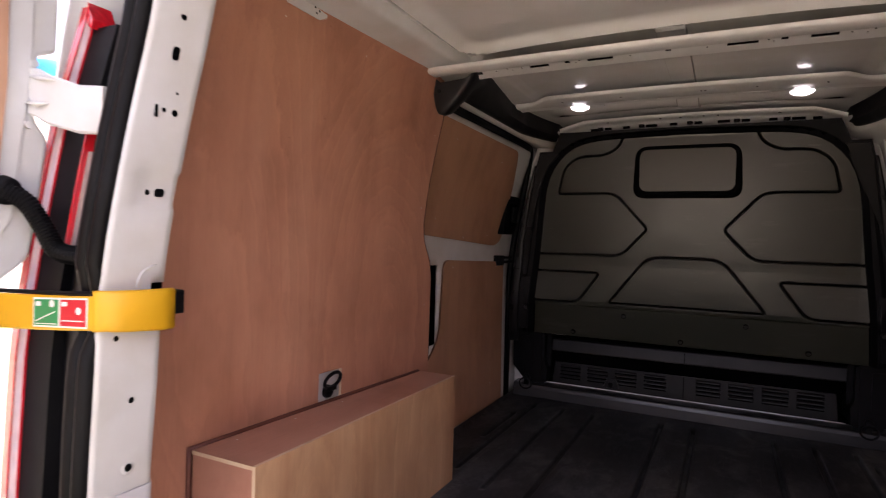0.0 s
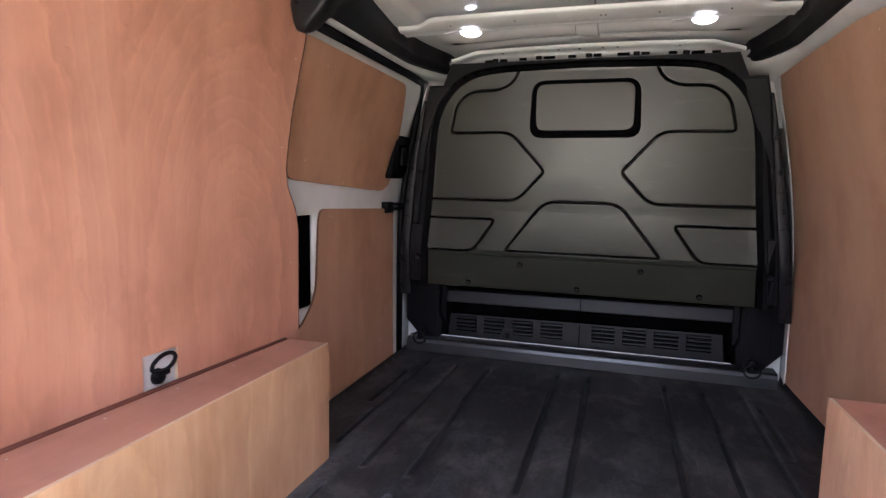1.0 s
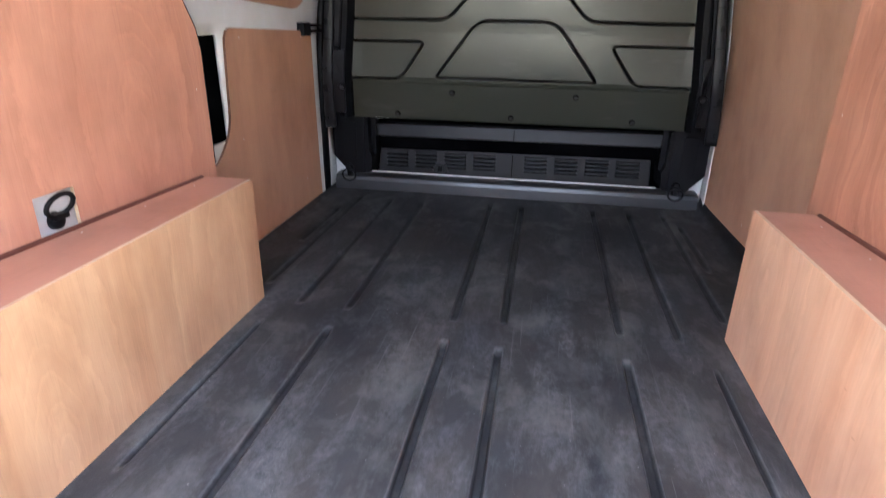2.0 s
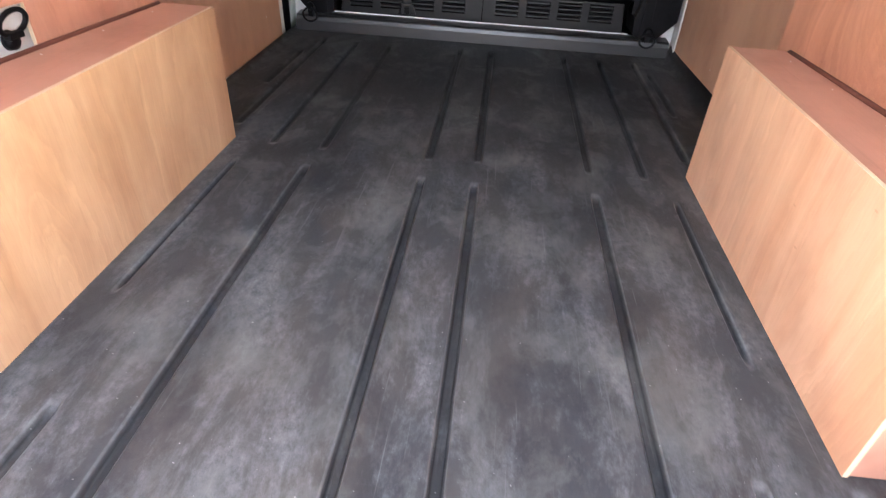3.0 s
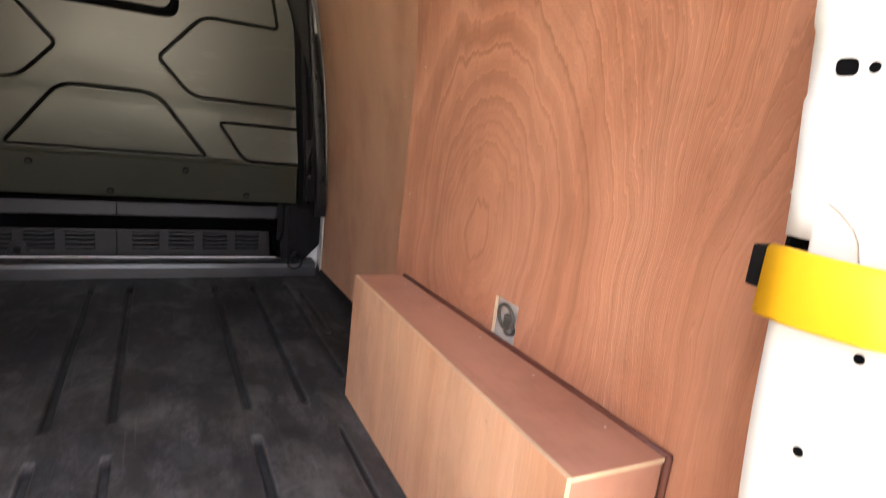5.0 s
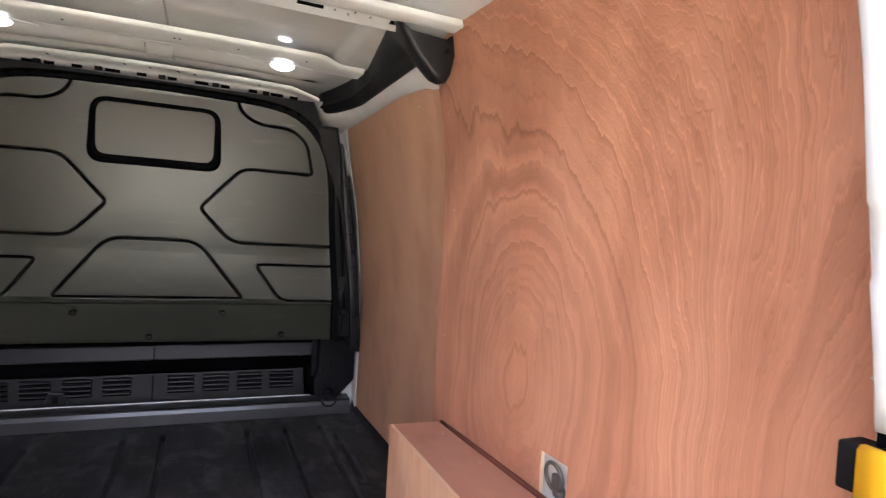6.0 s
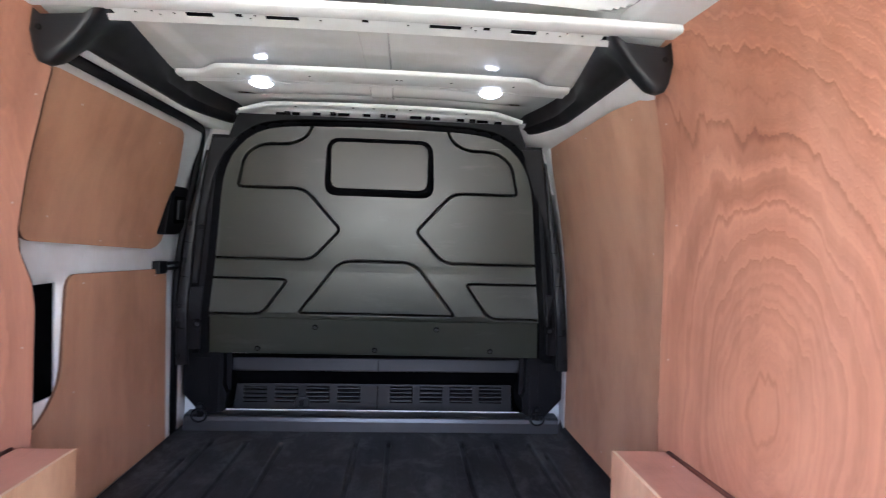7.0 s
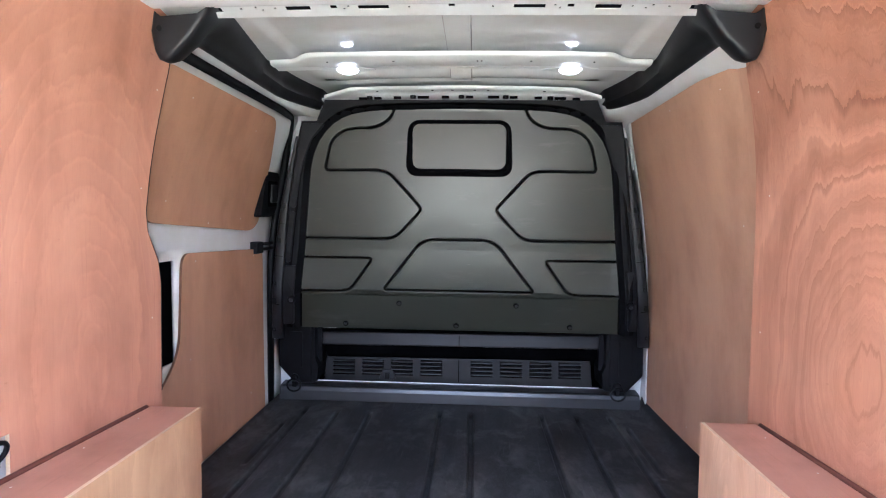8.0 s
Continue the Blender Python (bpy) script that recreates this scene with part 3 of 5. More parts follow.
# ---- roof ----
def roof_point(x, y):
    z = roof_z(x, y)
    # a swaged field behind the rear bow, framed by a rounded bead; a raised rib along the middle ahead of the bow
    qx, qy = abs(x) - 0.637 + 0.09, abs(y - 0.823) - 0.50 + 0.09
    d = math.hypot(max(qx, 0.0), max(qy, 0.0)) + min(max(qx, qy), 0.0) - 0.09
    if y < 1.36:
        k = min(1.0, max(0.0, -d / 0.05))
        z += 0.014 * k * k * (3 - 2 * k) - 0.012 * math.exp(-(d / 0.014) ** 2)
    elif y < 2.12:
        k = min(1.0, max(0.0, (abs(x) - 0.575) / 0.030))
        z -= 0.014 * k * k * (3 - 2 * k)
    if 1.36 < y < 2.40 and abs(x - 0.005) < 0.045:
        z -= 0.008 * min(1.0, (0.045 - abs(x - 0.005)) / 0.004)
    if 2.18 < y < 2.36:
        z -= 0.020 * math.sin(math.pi * (y - 2.18) / 0.18) * (1.0 if abs(x) < 0.5 else max(0.0, 1 - (abs(x) - 0.5) / 0.12))
    return (x, y, z)


bm = sheet(stops([-0.80, -0.66, -0.60, -0.54, -0.06, -0.040, -0.036, 0.046, 0.050, 0.06, 0.54, 0.60, 0.66, 0.80], 0.012), stops([0.02, 0.28, 0.40, 1.20, 1.36, 2.16, 2.38, 3.02], 0.012), roof_point, None, (0, 0, 0.05))
tagged(part("ceiling", bm, [ROOFPAINT, WHITE], smooth=True, crease=0.5), "glossy white painted steel roof skin with swages", "ceiling", kind="structure")

# unseen plates, added to stop light leaking between roof skin and sides
for side, name in ((-1, "leak_plate_left"), (1, "leak_plate_right")):
    tagged(part(name, box(*sorted((side * 0.78, side * 1.02)), 0.10, 3.05, 1.52, 1.56, 0.004), WHITE), "unseen white plate that stops light leaking in at the roof edge", "roof edge", kind="structure")

# side rails of the roof over the rear lining, from the rear doors to the first bow
for side in (-1, 1):
    def rail(y, s=side):
        px = panel_x(y, 1.43)
        return [(s * (px + 0.045), y, 1.425), (s * (px - 0.004), y, 1.452), (s * (px - 0.040), y, 1.458), (s * (px - 0.10), y, 1.462),
                (s * (px - 0.112), y, 1.464), (s * (px - 0.122), y, 1.47), (s * (px - 0.128), y, 1.505)]
    bm = sweep(rail, None, stops([0.10, 1.36], 0.1))
    tagged(part("roof_rail", bm, WHITE, smooth=True), "white painted steel roof side rail above the plywood", "roof rail", "roof rails", kind="structure")


for side in (-1, 1):
    tab = thing("rail_bracket", (side * 0.77, 0.70, 1.44), "small white steel bracket with holes on the roof rail", "bracket", "rail brackets")
    x = panel_x(0.70, 1.43)
    part("plate", plate([(side * (x - 0.006), p[0], p[1]) for p in rounded([(0.60, 1.462), (0.755, 1.462), (0.755, 1.440), (0.725, 1.425), (0.60, 1.425)], 0.006, 3)], (-side * 0.003, 0, 0), 0.001), WHITE, tab)
    # bracket holes drawn as near-black discs
    for y, z in ((0.705, 1.452), (0.722, 1.447), (0.71, 1.438)):
        part("hole", disc((side * (x - 0.0092), y, z), (-side, 0, 0), 0.0032, 0.0006, 8), DARKSHAFT, tab)


def bow(name, y0, y1, half, z0, flange, slots, label, rise=0.02, ends=0.0, tip=0.003):
    """A pressed cross bow under the roof: a hat section whose forward flange is pierced."""
    th = thing(name, (0, (y0 + y1) / 2, z0), label, "roof bow", "roof bows")

    def camber(x):
        return rise * (1 - (x / half) ** 2)

    def neck(x):
        k = min(1.0, max(0.0, (abs(x) - half + 0.17) / 0.10))
        return ends * k * k * (3 - 2 * k)

    xs = stops([-half, -half + 0.17, half - 0.17, half], 0.02)
    hat = [(y0 - 0.003, z0 + 0.016), (y0 - 0.001, z0 + 0.005), (y0 + 0.006, z0), (y1 - 0.012, z0 - 0.001), (y1 - 0.003, z0 + 0.0), (y1, z0 + 0.002)]
    bm = bmesh.new()
    rows = [[bm.verts.new((x, y + neck(x) * (1 if i < 3 else 0), z + camber(x))) for i, (y, z) in enumerate(hat)] for x in xs]
    for a, b in zip(rows, rows[1:]):
        for k in range(len(a) - 1):
            bm.faces.new((a[k], a[k + 1], b[k + 1], b[k]))
    part("hat", bm, WHITE, th, smooth=True)
    marks = sorted({-half, half, *[round(v, 4) for s in slots for v in (s[0], s[1])]})
    ys = sorted({y1, y1 + flange, *[round(v, 4) for s in slots for v in (s[2], s[3])]})

    def pierced(x, y):
        return any(a < x < b and c < y < d for a, b, c, d in slots)

    bm = sheet(stops(marks, 0.04), ys, lambda x, y: (x, y, z0 + tip - (tip + 0.001) * (y - y1) / flange + camber(x)), pierced, (0, 0, 0.002))
    part("flange", bm, [WHITE, WHITE], th)
    # added near-black sheet, so that the slots show dark
    if tip > 0.005:
        bm = sheet(stops([-half + 0.03, half - 0.03], 0.1), [y1, y1 + flange - 0.004], lambda x, y: (x, y, z0 + 0.016 + camber(x)), None, (0, 0, 0.002))
        part("backing", bm, [DARKSHAFT, DARKSHAFT], th, "near-black sheet added for the dark behind the slots")
    return th


S = []
for s in (-1, 1):
    for a, b, c, d in ((0.16, 0.24, 1.352, 1.366), (0.365, 0.430, 1.352, 1.368), (0.295, 0.312, 1.350, 1.362), (0.60, 0.632, 1.352, 1.370),
                       (0.105, 0.110, 1.358, 1.363), (0.262, 0.267, 1.352, 1.357), (0.275, 0.280, 1.364, 1.369), (0.455, 0.460, 1.356, 1.361),
                       (0.49, 0.495, 1.364, 1.369), (0.505, 0.510, 1.350, 1.355), (0.545, 0.551, 1.356, 1.361)):
        S.append((s * a, s * b, c, d) if s > 0 else (-b, -a, c, d))
S.append((-0.006, 0.010, 1.348, 1.358))
S = [(a, b, c + 0.010, d + 0.014) for a, b, c, d in S]
bow("roof_bow", 1.276, 1.338, 0.768, 1.438, 0.074, S, "broad white steel roof bow with pierced flange across the load space", 0.008, 0.0, 0.012)
S = [(-0.30, -0.22, 2.022, 2.030), (-0.19, -0.165, 2.022, 2.030), (-0.10, 0.10, 2.022, 2.030), (0.165, 0.19, 2.022, 2.030), (0.22, 0.30, 2.022, 2.030)]
front_bow = bow("roof_bow", 1.885, 2.008, 0.685, 1.464, 0.042, S, "white steel roof bow carrying two lit lamps", 0.009, 0.075)
# near-black discs stand for the dark of the bow's holes
for x in (-0.47, -0.23, 0.07, 0.085, 0.26, 0.48):
    part("hole", disc((x, 1.945, 1.4645 + 0.009 * (1 - (x / 0.685) ** 2)), (0, 0, -1), 0.0038, 0.003, 8), DARKSHAFT, front_bow)
header = thing("roof_header", (0, 2.5, 1.44), "white steel roof header over the bulkhead with clips", "roof header")


bm = bmesh.new()
rows = []
for x in stops([-0.62, -0.5, 0.5, 0.62], 0.03):
    lift = 0.014 * (1 - (x / 0.62) ** 2) - 0.03 * max(0, (abs(x) - 0.5) / 0.12)
    rows.append([bm.verts.new((x, y, z + lift)) for y, z in ((2.462, 1.492), (2.464, 1.483), (2.470, 1.477), (2.490, 1.474), (2.512, 1.471), (2.516, 1.462), (2.520, 1.442), (2.62, 1.438))])
for a, b in zip(rows, rows[1:]):
    for k in range(len(a) - 1):
        bm.faces.new((a[k], a[k + 1], b[k + 1], b[k]))
part("rail", bm, WHITE, header, smooth=True)
for k, x in enumerate((-0.49, -0.42, -0.33, -0.22, -0.11, 0.0, 0.10, 0.20, 0.31, 0.40, 0.48)):
    z = 1.443 + 0.014 * (1 - (x / 0.62) ** 2)
    if k % 2:
        clip = part("clip", box(x - 0.013, x + 0.013, 2.500, 2.520, z + 0.002, z + 0.016, 0.003), BLACK, header, "black plastic clip")
        part("pin", disc((x, 2.500, z + 0.009), (0, -1, 0), 0.004, 0.004, 10), TRIM, clip)
    # near-black boxes put the dark breaks of the bright face into colour
    part("pocket", box(x + 0.020, x + 0.020 + (0.034 if k % 3 else 0.052), 2.512, 2.5175, z + 0.003, z + 0.015, 0.0), DARKSHAFT, header, "near-black box for the dark parts of the header")
# header holes, their dark put in as near-black discs
for x in (-0.38, -0.13, -0.04, 0.06, 0.12, 0.37):
    z = 1.4755 + 0.014 * (1 - (x / 0.62) ** 2)
    part("hole", disc((x, 2.480, z), (0, 0, -1), 0.006, 0.002, 10), DARKSHAFT, header)

# ---- lamps on the forward bow ----
def ceiling_lamp(x, y, z):
    th = thing("ceiling_lamp", (x, y, z), "lit round white lamp under the roof bow", "lamp", "load space lamps")
    part("mount", plate([(x - 0.105, y - 0.004, z), (x - 0.05, y - 0.026, z), (x + 0.05, y - 0.026, z), (x + 0.105, y - 0.004, z), (x + 0.105, y + 0.004, z),
                         (x + 0.05, y + 0.026, z), (x - 0.05, y + 0.026, z), (x - 0.105, y + 0.004, z)], (0, 0, -0.004), 0.001), WHITE, th)
    part("lens", disc((x, y, z - 0.004), (0, 0, -1), 0.041, 0.006, 24, None, 0.009), LAMP, th, "glowing white lens", True)
    # glow added above the bow, so that the roof skin mirrors the lamp
    part("mirror_glow", disc((x, y, z + 0.001), (0, 0, 1), 0.024, 0.009, 24, None, 0.003), MIRRORGLOW, th, "added glow above the bow, mirrored in the roof skin", True)
    return th


ceiling_lamp(-0.414, 2.030, 1.466)
ceiling_lamp(0.410, 2.030, 1.466)

# ---- floor ----
GROOVES = [(-0.62, 0.645, 1.280), (-0.415, 0.03, 1.276), (-0.402, 1.365, 2.52), (-0.083, 0.03, 1.267), (-0.078, 1.360, 2.55), (0.066, 0.03, 1.257),
           (0.067, 1.372, 2.55), (0.398, 0.03, 1.262), (0.396, 1.365, 2.55), (0.616, 0.629, 1.262), (0.555, 1.361, 2.54), (-0.560, 1.372, 2.52),
           (-0.715, 1.49, 2.55), (0.708, 1.50, 2.56), (-0.765, 1.88, 2.35), (0.757, 1.89, 2.42), (0.547, 0.03, 0.402), (0.695, 0.03, 0.404), (0.826, 0.03, 0.412),
           (-0.555, 0.03, 0.402), (-0.70, 0.03, 0.404), (-0.832, 0.03, 0.412)]


def floor_edge(y):
    return table([(0.0, 0.865), (1.44, 0.835), (1.50, 0.90), (2.7, 0.91)], y)


def floor_z(x, y):
    z = 0.0
    for gx, a, b in GROOVES:
        dx = abs(x - gx)
        if dx < 0.024 and a - 0.01 < y < b + 0.01:
            slim = 0.60 < abs(gx) < 0.63
            w = min(1.0, max(0.0, ((0.0095 if slim else 0.0155) - dx) / (0.007 if slim else 0.0095)))
            e = min(1.0, max(0.0, (min(y - a, b - y) + 0.004) / 0.07))
            w, e = w * w * (3 - 2 * w), e * e * (3 - 2 * e)
            z = min(z, -0.0145 * w * e)
    up = table([(0.0, 0.115), (0.50, 0.115), (0.58, 0.05), (1.4, 0.05), (1.5, 0.075), (2.7, 0.075)], y)
    if x < 0 and y > 1.4:
        up = 0.012
    d = abs(x) - (floor_edge(y) - 0.040)
    if d > 0:
        z += up * min(1.0, d / 0.040) ** 2.2
    return z


gx = {-0.905, 0.905}
for g, _, _ in GROOVES:
    gx.update(round(g + d, 4) for d in (-0.017, -0.0135, -0.010, -0.0065, -0.003, 0.003, 0.0065, 0.010, 0.0135, 0.017))
xs = stops(sorted(gx), 0.02)
gy = {0.02, 2.70}
for _, a, b in GROOVES:
    for e, s in ((a, 1), (b, -1)):
        gy.update(round(e + s * d, 4) for d in (-0.004, 0.008, 0.022, 0.034, 0.046))
gy = sorted(v for v in gy if 0.02 <= v <= 2.70)
gy = [gy[0]] + [b for a, b in zip(gy, gy[1:]) if b - a > 0.0015]


def floor_point(x, y):
    k = x / 0.905 if abs(x) > 0.78 else None
    if k is not None:
        s = 1 if x > 0 else -1
        x = s * (0.78 + (abs(x) - 0.78) * (floor_edge(y) - 0.78) / 0.125)
    return (x, y, floor_z(x, y))


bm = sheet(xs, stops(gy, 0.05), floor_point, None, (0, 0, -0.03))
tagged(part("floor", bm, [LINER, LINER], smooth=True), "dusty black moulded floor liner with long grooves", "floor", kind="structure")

# ---- plywood lining behind ----
def ring_hook(side, y, z, x, wide=0.029, rise=0.024, thick=0.0044, low=0.014, slant=0.003, out=0.016, boss=(0.0, 0.020, 0.022, -0.008), metal=None, label="black lashing ring on a white recess plate"):
    metal = metal or RUBBER
    th = thing("lashing_ring", (side * x, y, z - 0.04), label, "lashing ring", "lashing rings")
    part("recess_plate", box(side * x - 0.002, side * x + 0.002, y - 0.075, y + 0.075, z - 0.065, z + 0.06, 0.001), WHITE, th, "white painted plate")
    dy, half, below, above = boss
    bm = disc((side * (x - 0.002), y + dy, z - below - 0.004), (-side, 0, 0), half, 0.012, 18, None, 0.008)
    part("base", bm, metal, th, smooth=True)
    pts = [(side * (x - out - 0.012 * (1 - math.cos(k)) / 2), y + wide * math.sin(k) + slant * (1 - math.cos(k)), z - low + rise * (1 - math.cos(k))) for k in [2 * math.pi * i / 28 for i in range(28)]]
    part("ring", tube(pts, thick, 8, None, 1.0, True), metal, th, smooth=True)
    part("boss", box(*sorted((side * (x - out - 0.010), side * (x - 0.008))), y + dy - half, y + dy + half, z - below, z + above, 0.004), metal, th)
    return th


def left_front_edge(z):
    return table([(0.0, 1.470), (0.72, 1.472), (0.78, 1.460), (0.86, 1.414), (0.92, 1.407), (1.20, 1.444), (1.33, 1.452), (1.46, 1.39)], z)


def right_front_edge(z):
    return table([(0.0, 1.474), (1.0, 1.474), (1.33, 1.47), (1.45, 1.40)], z)


def lining(side, edge, hole, material, label):
    th = thing("wall_panel", (side * 0.86, 0.8, 0.02), label, "wall panel", "plywood wall panels")
    y0, y1, z0, z1 = hole
    last = 1.30
    us = stops([0.235, y0, y1, last, 1.5], 0.05)
    vs = stops([0.105, z0, z1, 0.72, 0.95, 1.457], 0.03)

    def at(u, v):
        y = u if u <= last else last + (u - last) / 0.2 * (edge(v) - last)
        return (side * panel_x(y, v), y, v)

    bm = sheet(us, vs, at, lambda u, v: y0 < u < y1 and z0 < v < z1, (side * 0.009, 0, 0))
    for g in bm.faces:
        m = g.calc_center_median()
        if g.material_index == 1 and y0 - 0.004 < m.y < y1 + 0.004 and z0 - 0.004 < m.z < z1 + 0.004:
            g.material_index = 2
    part("board", bm, [material, EDGE_DARK, EDGE], th, smooth=False)
    for y, z in ((0.62, 1.40), (0.95, 1.40), (0.29, 0.86), (1.41, 0.98), (1.43, 0.62), (1.43, 1.25), (0.32, 0.30)):
        y = min(y, edge(z) - 0.03)
        part("screw", disc((side * panel_x(y, z), y, z), (-side, 0, 0), 0.0024, 0.0008, 8), SCREW, th)
    return th


lining(-1, left_front_edge, (0.857, 0.960, 0.372, 0.464), PLY_L, "red-brown plywood lining with a cut-out for the lashing ring")
lining(1, right_front_edge, (0.850, 0.938, 0.372, 0.470), PLY_R, "red-brown plywood lining with bold oval grain and a ring cut-out")
ring_hook(-1, 0.908, 0.428, 0.876, 0.036, 0.023, 0.0052)
ring_hook(1, 0.892, 0.428, 0.876, 0.029, 0.030, 0.0042, 0.024, -0.004, 0.010, (-0.014, 0.014, 0.018, 0.014), ZINC, "dull grey steel lashing ring on a white recess plate")


# ---- plywood boxes over the wheel arches ----
def arch_box(side, y0, y1, height, face):
    wide = lambda y: panel_x(y, 0.38) - 0.011
    th = thing("wheel_arch_box", (side * 0.76, (y0 + y1) / 2, 0.0), "pale plywood box over the wheel arch with white cut edges", "wheel arch box", "wheel arch boxes")

    def board(pts, depth, faces, name, edge_axis, label=""):
        bm = plate(pts, depth)
        for f in bm.faces:
            f.normal_update()
            f.material_index = 0 if abs(f.normal[edge_axis]) > 0.9 else 1
        return part(name, bm, [faces, EDGE], th, label)

    x = side * 0.68
    board([(x, y0, 0.0), (x, y1, 0.0), (x, y1, height), (x, y0, height)], (side * 0.009, 0, 0), face, "front_panel", 0)
    xi = side * 0.6895
    board([(xi, y0, height - 0.009), (xi, y1, height - 0.009), (side * wide(y1), y1, height - 0.009), (side * wide(y0), y0, height - 0.009)],
          (0, 0, 0.0085), PLY_TOP, "top_panel", 2, "pinkish plywood top")
    for name, a, d in (("rear_panel", y0 + 0.0015, 0.009), ("end_panel", y1 - 0.0015, -0.009)):
        w = wide(a) - 0.003
        foot = [(side * w, a, height - 0.0095), (side * w, a, 0.080), (side * (w - 0.003), a, 0.046), (side * (w - 0.010), a, 0.021), (side * (w - 0.030), a, 0.005)]
        board([(xi, a, 0.003), (xi, a, height - 0.0095)] + foot, (0, d, 0), PLY_TOP, name, 1)
    # dark brown bead where the box meets the lining
    part("joint_bead", tube([(side * (wide(y) + 0.007), y, height - 0.001) for y in spread(y0 - 0.004, y1 - 0.01, 8)], 0.0068, 8), BROWN_BEAD, th, "dark brown bead", True)
    part("joint_bead", tube([(side * (wide(y0) + 0.005), y0 - 0.002, z) for z in spread(0.100, height + 0.002, 5)], 0.0062, 8), BROWN_BEAD, th, "dark brown bead", True)
    for y in spread(y0 + 0.1, y1 - 0.1, 4):
        part("screw", disc((side * (wide(y) - 0.03), y, height - 0.0006), (0, 0, 1), 0.0021, 0.001, 8), SCREW, th)
    return th


arch_box(-1, 0.425, 1.404, 0.377, PLY_BOX)
arch_box(1, 0.420, 1.413, 0.378, PLY_BOX_PINK)

# ---- forward lining on the closed side ----
th = thing("wall_panel", (0.88, 2.0, 0.02), "brown plywood lining ahead of the wheel arch", "wall panel", "plywood wall panels")
FTOP = 1.345


def forward(y, z):
    k = min(1.0, max(0.0, (y - 1.48) / 0.26))
    k = k * k * (3 - 2 * k)
    x = smooth_table(FRONT, z, 0.08)
    return (max(x, panel_x(1.476, z) + 0.011) * (1 - k) + x * k, y, z)


def forward_end(z):
    return smooth_table([(0.0, 2.612), (0.8, 2.602), (1.02, 2.568), (1.15, 2.545), (1.27, 2.530), (1.345, 2.47)], z, 0.03)


def forward_board(y, z):
    return forward(y if y < 2.2 else 2.2 + (y - 2.2) / 0.412 * (forward_end(z) - 2.2), z)


bm = sheet(stops([1.44, 1.48, 2.2, 2.612], 0.05), stops([0.05, 0.9, FTOP], 0.04), forward_board, None, (0.009, 0, 0))
part("board", bm, [PLY_F, EDGE_DARK], th)
for y, z in ((1.62, 1.30), (2.0, 1.31), (2.4, 1.31), (2.55, 0.9), (2.55, 0.4), (1.6, 0.9), (2.1, 0.12)):
    part("screw", disc(forward(y, z), (-1, 0, 0), 0.0024, 0.0008, 8), SCREW, th)

# white pillar edge beside the bulkhead and rail above the forward lining
def pillar(u, z):
    y = forward_end(z) + 0.003 + u * (2.74 - forward_end(z))
    return (smooth_table(FRONT, z, 0.08) - 0.004 + (0.010 if u < 0.01 else 0.012 * u), y, z)


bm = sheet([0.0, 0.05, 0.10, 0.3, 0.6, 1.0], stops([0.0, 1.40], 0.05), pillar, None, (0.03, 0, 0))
tagged(part("pillar", bm, [WHITE_LIFTED, WHITE_LIFTED], smooth=True), "white painted steel pillar beside the bulkhead", "pillar", kind="structure")
# heads of the pillars, where they curve into the roof rails behind the bulkhead's corners
for side in (-1, 1):
    def head(u, z, s=side):
        outer = smooth_table([(1.15, 0.850), (1.24, 0.822), (1.34, 0.800), (1.44, 0.775)] if s < 0 else [(1.15, 0.812), (1.24, 0.790), (1.34, 0.770), (1.44, 0.745)], z, 0.03)
        inner = outer - smooth_table([(1.15, 0.03), (1.24, 0.045), (1.32, 0.060), (1.37, 0.105), (1.41, 0.16), (1.44, 0.18)], z, 0.02)
        return (s * (outer + u * (inner - outer)), (2.634 if s < 0 else 2.600) - 0.012 * math.sin(math.pi * u) - 0.35 * max(0.0, z - 1.36), z)
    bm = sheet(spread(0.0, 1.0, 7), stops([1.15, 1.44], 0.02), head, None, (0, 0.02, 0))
    tagged(part("pillar_head", bm, [WHITE_LIFTED, WHITE_LIFTED], smooth=True), "white painted steel pillar head curving into the roof rail", "pillar", "pillar heads", kind="structure")

for side in (-1, 1):
    def cant(y, s=side):
        k = max(0.0, (min(y, 2.6) - 2.25) / 0.35) ** 1.5
        if s < 0:
            q = [(0.90, 1.405), (0.782 - 0.05 * k, 1.394), (0.772 - 0.08 * k, 1.394 - 0.006 * k), (0.746 - 0.11 * k, 1.404 - 0.010 * k), (0.738 - 0.13 * k, 1.414), (0.72 - 0.13 * k, 1.46)]
        else:
            q = [(0.794 - 0.03 * k, 1.330), (0.788 - 0.03 * k, 1.338), (0.768 - 0.06 * k, 1.360), (0.742 - 0.11 * k, 1.382), (0.735 - 0.13 * k, 1.398), (0.72 - 0.13 * k, 1.46)]
        return [(s * x, y, z) for x, z in q]
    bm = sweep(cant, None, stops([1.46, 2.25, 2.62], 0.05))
    tagged(part("roof_rail", bm, WHITE_LIFTED, smooth=True), "white painted steel rail along the roof edge", "roof rail", "roof rails", kind="structure")

